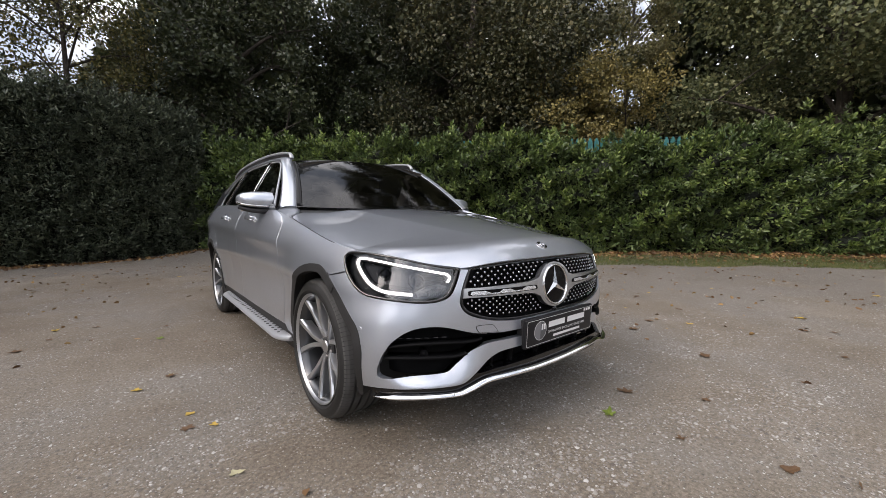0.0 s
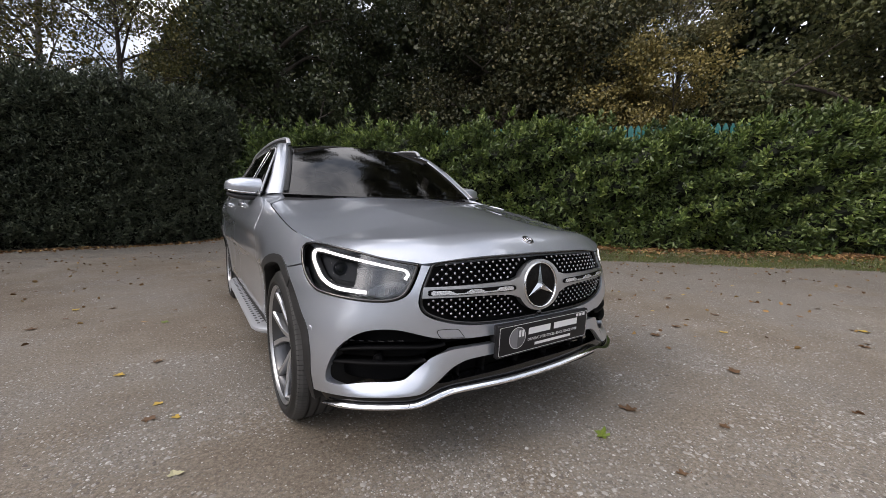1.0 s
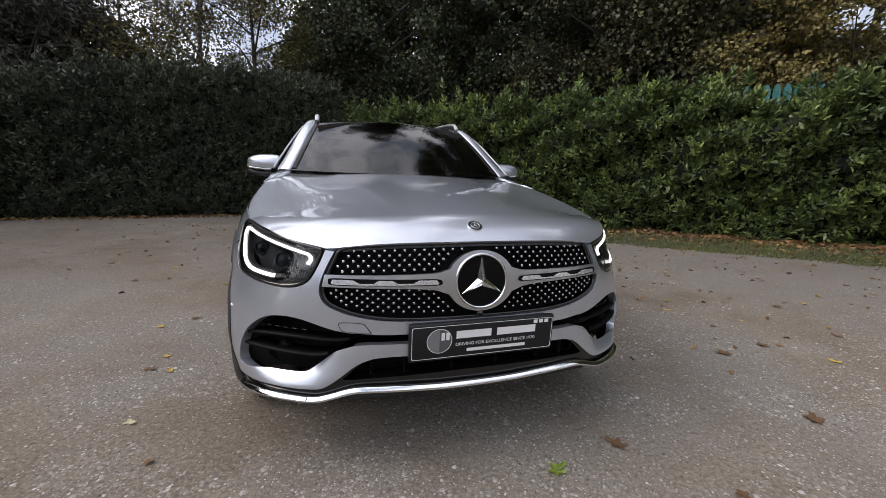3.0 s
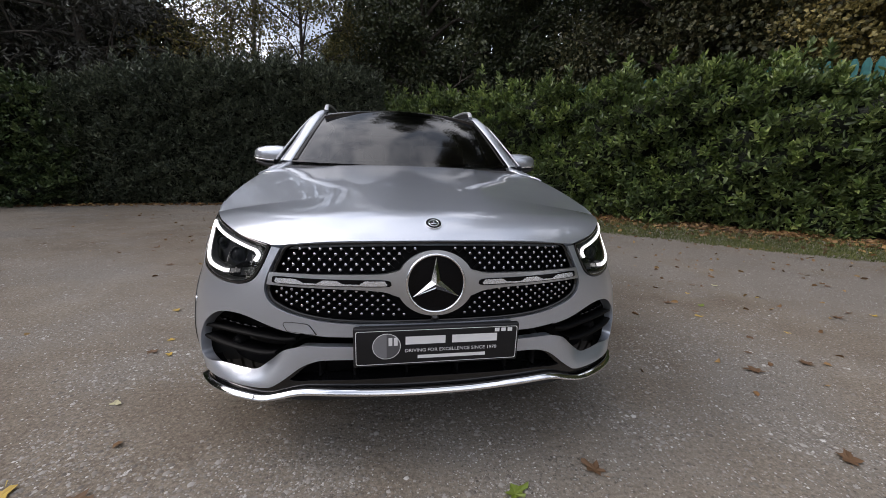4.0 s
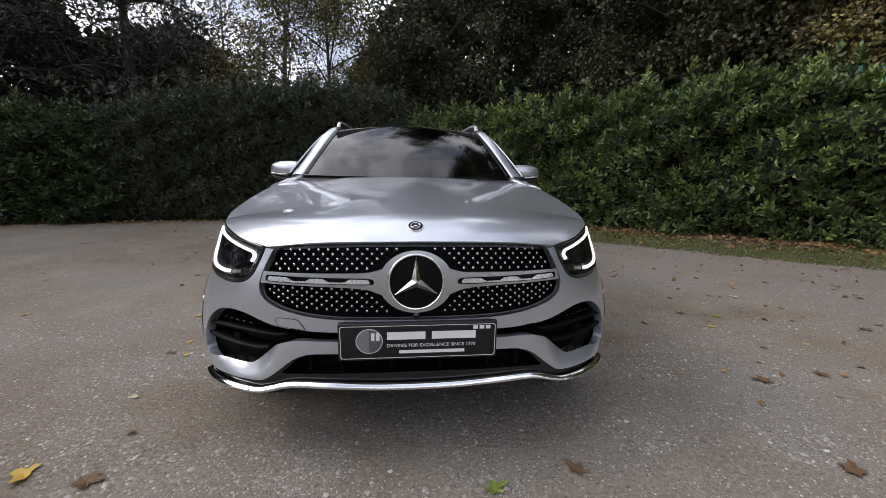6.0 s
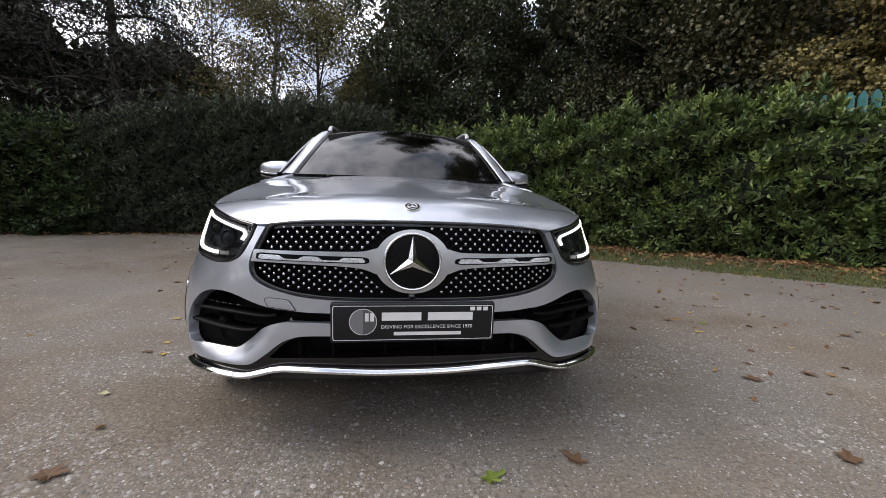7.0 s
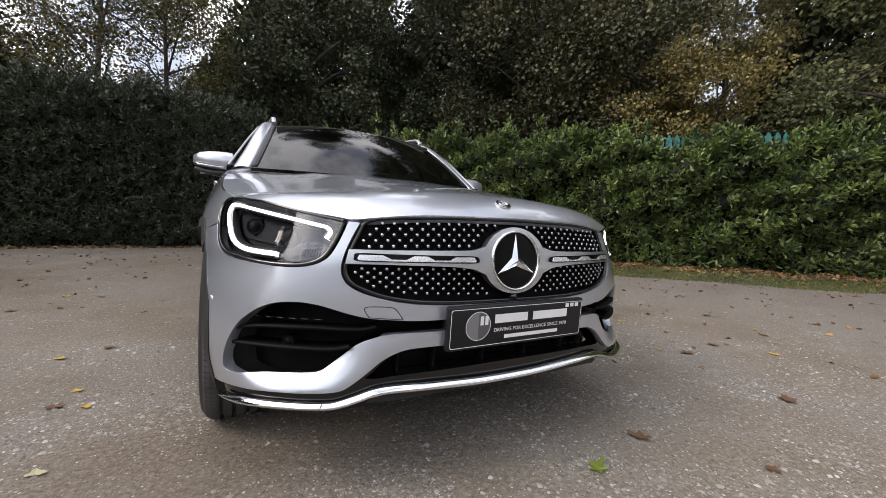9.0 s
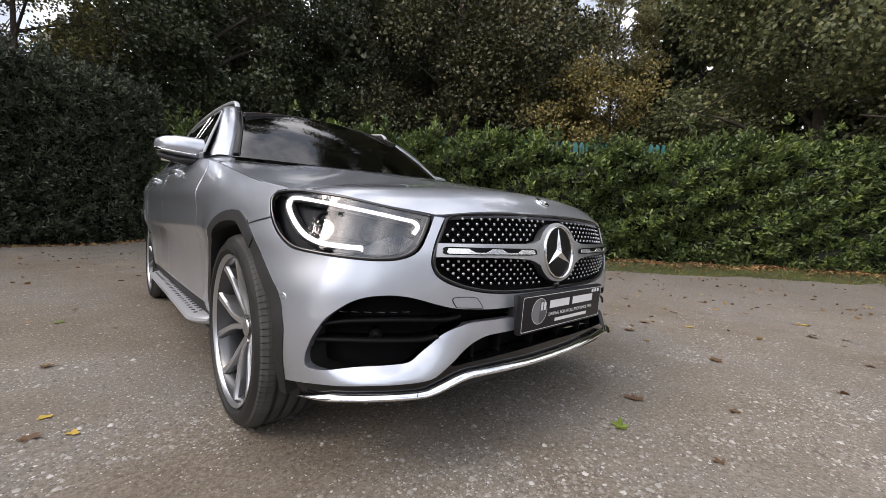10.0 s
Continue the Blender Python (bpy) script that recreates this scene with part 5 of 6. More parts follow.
def bonnet():
    front = HOOD_EDGE[:, :2]
    y = np.linspace(front[-1, 1], 0.50, 30)[1:]
    side = np.stack([hood_side(y), y], 1)
    corner = spline([side[-1], (hood_side(0.58) - 0.012, 0.58), (0.775, 0.655), (0.72, 0.705), (0.67, 0.712)], 6)
    back = spline([(0.67, 0.712), (0.5, 0.655), (0.3, 0.615), (0.0, 0.60)], 6)
    half = np.concatenate([spline(front, 5)[:-1], side, corner[1:-1], back])
    ob = panel("bonnet", hood, across(half), PAINT, CAR, step=0.02, flange=0.03, label="long silver bonnet with two soft creases")
    for sgn in (1, -1):
        gap = np.concatenate([side[6:], corner[1:]]) + (0.0035, 0.0)
        v, f = ribbon(hood, gap * (sgn, 1), 0.0042, 90, -0.0042, 0.003)
        solid("bonnet_gap", v, f, DEEP_BLACK, ob, label="dark gap along the bonnet's side")
    # The round badge on its nose.
    b = hood(0.0, -0.602)
    du, dv = hood(0.01, -0.60) - hood(-0.01, -0.60), hood(0.0, -0.59) - hood(0.0, -0.61)
    nrm = Vector(np.cross(du, dv)).normalized()
    v, f = lathe([(-0.002, 0.0285), (0.0035, 0.0285), (0.0045, 0.0275), (0.004, 0.0262)], 40, "z")
    d = solid("badge", v, f, CHROME, ob, label="small round chrome and black badge")
    v, f = lathe([(0.0036, 0.0266), (0.0042, 0.014), (0.0044, 0.0)], 40, "z")
    solid("badge_disc", v, f, DISC_BLACK, d)
    v, f = lathe([(0.003, 0.0175), (0.0054, 0.0170), (0.0054, 0.0157), (0.003, 0.0152)], 40, "z")
    solid("badge_ring", v, f, CHROME, d)
    sv, sf = [(0, 0, 0.006)], []
    for i in range(3):
        q = radians(90 + 120 * i)
        sv += [(0.0138 * math.cos(q), 0.0138 * math.sin(q), 0.0045), (0.003 * math.cos(q + radians(60)), 0.003 * math.sin(q + radians(60)), 0.0042)]
    for i in range(3):
        a, b2, e = 1 + 2 * i, 2 + 2 * i, 1 + 2 * ((i + 1) % 3)
        sf += [(0, a, b2), (0, b2, e)]
    solid("badge_star", sv, sf, CHROME, d, smooth=False)
    d.location, d.rotation_euler = b, nrm.to_track_quat("Z", "Y").to_euler()


bonnet()

# Sides: wings, doors, quarters; arch cladding and sills.
FRONT_ARCH, REAR_ARCH = (WHEEL_F, HUB_Z), (WHEEL_R, HUB_Z)
door_front = spline([(0.86, 1.052), (0.72, 1.02), (0.625, 0.965), (0.585, 0.88), (0.57, 0.75), (0.57, 0.55), (0.60, 0.40), (0.60, 0.36)], 6)
door_mid = spline([(1.66, 1.082), (1.645, 0.95), (1.635, 0.70), (1.63, 0.36)], 6)
door_rear = spline([(2.78, 1.112), (2.72, 0.98), (2.62, 0.84), (2.50, 0.70), (2.43, 0.60)], 6)


def bent_arc(r, a0, a1, n=44):
    """The front arch's line, drawn in towards the wheel where it meets the bumper."""
    q = np.linspace(a0, a1, n)
    k = r - 0.0021 * np.clip(q - 96, 0, 40)
    return np.stack([WHEEL_F + k * np.cos(np.radians(q)), HUB_Z + k * np.sin(np.radians(q))], 1)


def belt_run(y0, y1, n=16):
    y = np.linspace(y0, y1, n)
    return np.stack([y, belt(y) - 0.002], 1)


def body_sides():
    front_y = float(skin(np.array([0.862]), np.array([0.80]))[0, 1])
    lamp = []
    for a, z in ((0.846, 0.766), (0.859, 0.793), (0.873, 0.826), (0.858, 0.850), (0.828, 0.856)):
        p = skin(np.array([a]), np.array([z]))[0]
        lamp.append((p[1], z))
    shut = skin(np.array([0.928]), np.array([0.742]))[0]
    wing = np.concatenate([lamp, belt_run(-0.19, 0.845), door_front[1:] - (0.004, 0), [(0.56, 0.33), (0.46, 0.33)], bent_arc(0.413, -5, 108), [(shut[1], 0.742)]])
    both_sides("front_wing", flank, wing, PAINT, step=0.025, flange=0.02)
    d1 = np.concatenate([belt_run(0.865, 1.655), door_mid[1:] - (0.003, 0), door_front[::-1] + (0.002, 0)])
    d2 = np.concatenate([belt_run(1.665, 2.775), door_rear[1:], arc(REAR_ARCH, 0.413, 148, 182, 10), [(1.636, 0.36)], door_mid[::-1][1:-1] + (0.003, 0)])
    for pair in (both_sides("front_door", flank, d1, PAINT, step=0.035, flange=0.02), both_sides("rear_door", flank, d2, PAINT, step=0.035, flange=0.02)):
        y = 1.30 if pair[0].name.startswith("front") else 2.16
        for s, ob in zip((1, -1), pair):
            handle(ob, s, y)
    q = np.concatenate([belt_run(2.785, 3.86, 20), [(3.86, 0.5), (3.70, 0.30), (3.29, 0.30)], arc(REAR_ARCH, 0.413, -9, 144, 26), door_rear[::-1][:-1] + (0.004, 0)])
    both_sides("rear_quarter", flank, q, PAINT, step=0.045, flange=0.02)
    for c, lo, hi in ((FRONT_ARCH, -4, 118), (REAR_ARCH, -8, 188)):
        ring = np.concatenate([bent_arc(0.415, lo, hi), bent_arc(0.378, lo, hi)[::-1]]) if c is FRONT_ARCH else np.concatenate([arc(c, 0.415, lo, hi, 40), arc(c, 0.378, hi, lo, 40)])
        both_sides("arch_cladding", flank, ring, CLADDING, lift=0.006, flange=0.05, step=0.015, label="matt dark grey plastic arch trim")
    # The trim running down the front corner, before the wheel.
    edge = skin(np.array((0.923, 0.905, 0.882, 0.845, 0.799, 0.768, 0.754, 0.750, 0.755, 0.756)), np.array((0.737, 0.719, 0.691, 0.644, 0.586, 0.542, 0.483, 0.421, 0.291, 0.240)))[:, 1:]
    depth = np.array((0.030, 0.033, 0.036, 0.038, 0.040, 0.042, 0.042, 0.040, 0.036, 0.034))
    back = edge + depth[:, None] * np.array([(0.75, -0.65)] * 4 + [(0.85, -0.5)] * 2 + [(1.0, 0.0)] * 4)
    corner = np.concatenate([spline(np.concatenate([[(-0.080, 0.752)], edge]), 4), spline(np.concatenate([back[::-1], [(-0.062, 0.722)]]), 4)])
    for s in (1, -1):
        panel("corner_cladding", flank if s > 0 else other(flank), corner if s > 0 else mirrored(corner), CLADDING, CAR, lift=0.0025, flange=0.05, step=0.02, label="matt dark grey plastic trim before the wheel")
    sill = np.concatenate([[(0.44, 0.20), (0.44, 0.35)], [(2.46, 0.355), (2.46, 0.20)]])
    both_sides("sill", flank, sill, CLADDING, lift=-0.006, flange=0.03, step=0.05, label="matt dark grey plastic sill")


def handle(door, s, y):
    p = flank(y, 1.0)
    path = spline([(0.0, -0.10, -0.006), (0.022, -0.085, 0.0), (0.030, -0.03, 0.004), (0.030, 0.04, 0.004), (0.020, 0.085, 0.0), (-0.002, 0.10, -0.004)], 5)
    v, f = sweep(path * (s, 1, 1), rounded(0.012, 0.027, 0.45), (0, 0, 1))
    h = solid("door_handle", v, f, PAINT, door, label="silver pull handle with a chrome edge")
    h.location = p * (s, 1, 1) - (s * 0.004, 0, 0)
    v, f = sweep(path * (s, 1, 1) + (s * 0.0035, 0, -0.013), rounded(0.010, 0.005, 0.4), (0, 0, 1))
    solid("handle_edge", v, f, CHROME, h)
    v, f = lathe([(0.0, 0.0), (0.004, 0.02), (0.009, 0.036), (0.0115, 0.04)], 28, "x")
    cup = solid("handle_recess", v * (s, 1.5, 0.8), f, SHADE_PAINT, h)
    cup.location = (-s * 0.006, 0.0, 0)


# A darker copy of the body silver: the recess's shade in its colour.
SHADE_PAINT = material("shaded_handle_cup", (0.30, 0.305, 0.315), 0.4, 0.8, 0.5)
body_sides()


# ---- cabin: screen, pillars, roof, windows, rails ----
def cabin_shell():
    us = np.linspace(-1, 1, 41)
    ring = np.concatenate([[(u, 0.0) for u in us], [(1, v) for v in np.linspace(0.05, 0.95, 12)], [(u, 1.0) for u in us[::-1]], [(-1, v) for v in np.linspace(0.95, 0.05, 12)]])
    glass = panel("windscreen", screen, ring, GLASS, CAR, flange=0.006, step=0.06, label="dark tinted windscreen mirroring sky and trees")
    glass.visible_shadow = False
    c = np.array((0, 0.5))
    frit = panel("screen_border", screen, ring * (1.012, 1) - (0, 0.0), GLOSS_BLACK, glass, [c + (ring - c) * (0.955, 0.90)], lift=-0.004, flange=0.0, step=0.05, label="black border round the glass")
    edge = np.concatenate([[(x, float(np.interp(x, (0, 0.3, 0.5, 0.6), (1.265, 1.255, 1.225, 1.20)))) for x in np.linspace(0, 0.57, 10)], [(0.565, 1.5), (0.562, 2.0), (0.560, 2.6), (0.552, 3.2), (0.54, 3.62)], [(0.3, 3.66), (0.0, 3.68)]])
    panel("roof", roof, across(edge), ROOF_GLASS, CAR, flange=0.03, step=0.06, label="gloss black panoramic glass roof")
    for s in (-1, 1):
        inner = spline(np.array([screen(np.array(1.0), np.array(v)) for v in (0.0, 0.35, 0.7, 1.0)] + [(0.572, 1.45, 1.487), (0.565, 1.9, 1.512), (0.563, 2.5, 1.52), (0.553, 3.1, 1.50), (0.53, 3.6, 1.43)]), 6)
        outer = spline([(0.838, 0.865, 1.056), (0.778, 1.00, 1.178), (0.717, 1.165, 1.322), (0.672, 1.335, 1.424), (0.656, 1.59, 1.460), (0.652, 2.0, 1.474), (0.650, 2.5, 1.470), (0.668, 2.95, 1.41), (0.725, 3.35, 1.28)], 6)
        k = 70
        i2, o2 = resample(inner, k), resample(outer, k)
        rows = []
        for t in np.linspace(0, 1, 7):
            m = i2 * (1 - t) + o2 * t
            bulge = 0.016 * math.sin(math.pi * t)
            m = m + np.stack([0.75 * bulge + 0 * m[:, 0], -0.25 * bulge * np.clip((1.6 - m[:, 1]) / 0.5, 0, 1), 0.75 * bulge + 0 * m[:, 0]], 1)
            rows.append(m * (s, 1, 1))
        rows = [rows[0] - (0, 0, 0.02), *rows, rows[-1] - (s * 0.02, 0, 0.0)]
        loft("roof_pillar", rows, PAINT, CAR, k, flip=s < 0, label="silver windscreen pillar running into the roof frame")
        # Side windows with their bright line, pillars between them.
        win = spline([(0.90, 1.085), (0.90, 1.085), (1.02, 1.192), (1.18, 1.328), (1.35, 1.422), (1.62, 1.452), (2.0, 1.462), (2.45, 1.458), (2.85, 1.405), (3.12, 1.30), (3.22, 1.20), (3.22, 1.135), (3.22, 1.135), (2.4, 1.105), (1.6, 1.088)], 6, True)
        ch = cabin if s > 0 else other(cabin)
        pane = None
        for name, y0, y1 in (("front_window", 0.85, 1.70), ("rear_window", 1.76, 2.56), ("quarter_window", 2.64, 3.4)):
            some = np.array([p for p in even(win, 0.02) if y0 < p[0] < y1])
            low, high = some[some[:, 1] < 1.11 + 0.02 * (some[:, 0] > 2)], some[some[:, 1] >= 1.11 + 0.02 * (some[:, 0] > 2)]
            some = np.concatenate([high[np.argsort(high[:, 0])], low[np.argsort(-low[:, 0])]])
            one = panel(name, ch, some if s > 0 else mirrored(some), SIDE_GLASS, CAR, flange=0.0, step=0.06, label="dark side glass with a chrome line round it")
            pane = pane or one
        line = np.concatenate([win, win[:1]]) * (s, 1)
        v, f = ribbon(ch, line, 0.0045, 220, -0.002, 0.006)
        solid("window_line", v, f, BRUSHED, pane, label="bright window surround")
        for y0, y1 in ((1.74, 1.70), (2.60, 2.50)):
            v, f = ribbon(ch, np.array([(y0, 1.09), (y1, 1.46)]) * (s, 1), 0.03, 12, 0.002, 0.004)
            solid("door_pillar", v, f, GLOSS_BLACK, pane)
        for y0, y1 in ((1.685, 1.635), (2.70, 2.56)):
            v, f = ribbon(ch, np.array([(y0, 1.09), (y1, 1.455)]) * (s, 1), 0.0045, 12, 0.005, 0.004)
            solid("pillar_trim", v, f, CHROME, pane)
        sail = spline([(0.97, 1.07), (0.97, 1.07), (1.10, 1.195), (1.145, 1.20), (1.15, 1.085), (1.15, 1.085)], 5, True)
        panel("mirror_base", ch, sail if s > 0 else mirrored(sail), BLACK, pane, lift=0.004, flange=0.006, step=0.03)
        # The strip of door between the belt and the glass.
        y = np.linspace(0.86, 3.7, 50)
        low = flank(y, belt(y) - 0.003)
        yy = np.clip(y, 0.93, 3.7)
        high = cabin(yy, np.clip(1.085 + 0.022 * (yy - 0.98), 1.06, 1.14))
        high[:, 1] = y
        rows = [low * (s, 1, 1), (low * 0.5 + high * 0.5 + (0.006, 0, 0.006)) * (s, 1, 1), high * (s, 1, 1), (high - (0.03, 0, 0)) * (s, 1, 1)]
        loft("belt_moulding", rows, PAINT, CAR, 50, flip=s > 0)
        # Roof rail.
        path = spline([(0.574, 1.37, 1.468), (0.573, 1.40, 1.500), (0.572, 1.47, 1.521), (0.573, 1.70, 1.544), (0.575, 2.1, 1.562), (0.576, 2.6, 1.562), (0.572, 3.1, 1.540), (0.568, 3.4, 1.495), (0.566, 3.46, 1.465)], 8)
        v, f = sweep(path * (s, 1, 1), rounded(0.032, 0.020, 0.45, 4), (0, 0, 1))
        solid("roof_rail", v, f, BRUSHED, CAR, label="satin aluminium roof rail")
        v, f = sweep(path[6:-6] * (s, 1, 1) - (0, 0, 0.022), rounded(0.020, 0.040, 0.3, 3), (0, 0, 1))
        solid("rail_foot", v, f, BLACK, CAR)
    for s in (-1, 1):
        y = np.linspace(0.50, 0.93, 24)
        low = flank(y, belt(y) - 0.002)
        t = np.linspace(0, 1, 24)[:, None]
        top = spline([(hood_side(0.50) + 0.004, 0.50, belt(0.5) - 0.001), (hood_side(0.58) - 0.006, 0.585, hood(0.80, 0.58)[2] - 0.002), (0.782, 0.662, hood(0.78, 0.65)[2] - 0.002), (0.742, 0.73, 1.052), (0.738, 0.80, 1.068), (0.742, 0.86, 1.10)], 5)
        top = resample(top, 24)
        rows = [low, low * 0.6 + top * 0.4 + (0.004, 0, 0.005), low * 0.25 + top * 0.75 + (0.001, 0, 0.004), top, top - (0.01, -0.02, 0.02)]
        loft("wing_corner", [r * (s, 1, 1) for r in rows], PAINT, CAR, 24, flip=s > 0)
        v = np.linspace(0.02, 0.99, 30)
        vv, ff = ribbon(screen, np.stack([0 * v + s * 0.978, v], 1), 0.022, 30, 0.0015, 0.003)
        solid("screen_moulding", vv, ff, DISC_BLACK, glass)
    cowl = [np.stack([x, 0.60 + 0.24 * x * x - 0.03 + d, 0 * x + z], 1) for x in (np.linspace(-0.76, 0.76, 30),) for d, z in ((-0.02, 1.035), (0.03, 1.045), (0.09, 1.05))]
    loft("scuttle", cowl, BLACK, CAR, 30, flip=True)
    # Rear end and inside; floor, bulkhead and engine filler hold shade in near-black.
    back = spline([(0.0, 3.86), (0.5, 3.84), (0.75, 3.76), (0.82, 3.66)], 6)
    rows = []
    for z, k, dy in ((0.28, 0.98, 0.0), (0.6, 1.0, 0.04), (0.9, 1.0, 0.0), (1.12, 0.97, -0.08), (1.30, 0.86, -0.14), (1.46, 0.68, -0.22)):
        full = np.concatenate([back[::-1] * (-1, 1), back[1:]])
        rows.append(np.stack([full[:, 0] * k, full[:, 1] + dy, 0 * full[:, 0] + z], 1))
    loft("tailgate", rows, PAINT, CAR, 60, flip=True)
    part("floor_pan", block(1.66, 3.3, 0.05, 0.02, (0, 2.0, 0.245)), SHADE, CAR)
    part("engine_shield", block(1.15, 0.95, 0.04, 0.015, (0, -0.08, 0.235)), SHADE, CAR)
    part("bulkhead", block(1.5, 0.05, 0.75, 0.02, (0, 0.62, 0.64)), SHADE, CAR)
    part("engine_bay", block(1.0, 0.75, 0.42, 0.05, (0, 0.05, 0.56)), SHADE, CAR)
    dash = spline([(-0.72, 0.95, 1.02), (-0.4, 0.88, 1.035), (0, 0.86, 1.04), (0.4, 0.88, 1.035), (0.72, 0.95, 1.02)], 6)
    v, f = sweep(dash, [(-0.26, 0.0), (-0.1, 0.025), (0.1, 0.02), (0.22, -0.05), (0.24, -0.3), (-0.2, -0.3)], (0, 0, 1))
    solid("dashboard", v, f, DASH, CAR)
    for x in (-0.37, 0.37):
        bm = block(0.50, 0.14, 0.62, 0.05, (x, 1.78, 0.95), Matrix.Rotation(radians(-12), 4, "X"), 3)
        seat = part("seat", bm, DASH, CAR)
        part("headrest", block(0.26, 0.09, 0.17, 0.035, (x, 1.88, 1.31), Matrix.Rotation(radians(-12), 4, "X"), 3), DASH, seat)
        part("seat_cushion", block(0.50, 0.52, 0.16, 0.05, (x, 1.50, 0.66), None, 3), DASH, seat)
    v, f = lathe([(-0.012, 0.185), (0.0, 0.197), (0.012, 0.185), (0.0, 0.173)], 40, "z", True)
    wheel = solid("steering_wheel", v, f, DASH, CAR)
    wheel.location, wheel.rotation_euler = (-0.37, 1.17, 1.02), (radians(62), 0, 0)
    part("wheel_hub", block(0.16, 0.34, 0.03, 0.012), DASH, wheel)
    m = part("rear_view_mirror", block(0.24, 0.03, 0.07, 0.012, (0, 1.16, 1.37)), BLACK, CAR)


ROOF_GLASS = material("black_roof_glass", (0.006, 0.006, 0.007), 0.03, 0.0, 1.0, 0.01)
cabin_shell()


def door_mirror(s):
    """A rounded shell with a dark foot and a turn lamp along its edge."""
    rows = []
    for t, hw, hh, dx in ((0.0, 0.060, 0.050, 0), (0.06, 0.088, 0.068, 0), (0.25, 0.096, 0.070, 0), (0.6, 0.092, 0.064, 0), (0.85, 0.074, 0.050, 0), (0.97, 0.044, 0.032, 0), (1.0, 0.012, 0.014, 0)):
        x = 0.815 + t * 0.222
        ring = []
        for i in range(24):
            q = 2 * math.pi * i / 24
            cy, cz = math.cos(q), math.sin(q)
            yy = hw * np.sign(cy) * abs(cy) ** (0.8 if cy < 0 else 0.45) * (1.0 if cy < 0 else 0.55)
            zz = hh * np.sign(cz) * abs(cz) ** 0.75 * (0.85 if cz < 0 else 1.0)
            ring.append((s * x, 1.065 + yy + 0.045 * t, 1.108 + zz * (1 if cz > 0 else 0.9) + 0.012 * t))
        rows.append(ring)
    v = np.array(rows).reshape(-1, 3)
    f = grid_faces(len(rows), 24, True) + [tuple(range(24)), tuple((len(rows) - 1) * 24 + i for i in range(24))[::-1]]
    if s < 0:
        f = [k[::-1] for k in f]
    ob = solid("door_mirror", v, f, PAINT, CAR, label="silver door mirror with a dark foot", sharp=50)
    low = spline([(0.790, 1.08, 1.062), (0.86, 1.065, 1.050), (0.94, 1.075, 1.050), (1.015, 1.11, 1.072)], 6) * (s, 1, 1)
    v, f = sweep(low, rounded(0.13, 0.045, 0.45, 5), (0, 0, 1), np.linspace(1.0, 0.55, len(low)))
    solid("mirror_foot", v, f, BLACK, ob, label="matt black mirror foot")
    lamp = spline([(1.034, 1.085, 1.100), (1.022, 1.030, 1.092), (0.99, 1.000, 1.086), (0.93, 0.984, 1.080), (0.87, 0.982, 1.078)], 6) * (s, 1, 1)
    v, f = sweep(lamp, rounded(0.008, 0.013, 0.45, 4), (0, 0, 1), np.linspace(1.0, 0.5, len(lamp)))
    solid("turn_lamp", v, f, CHROME, ob, label="slim clear turn lamp")
    part("mirror_glass", block(0.17, 0.006, 0.12, 0.002, (s * 0.92, 1.135, 1.105)), CHROME, ob)


door_mirror(-1)
door_mirror(1)


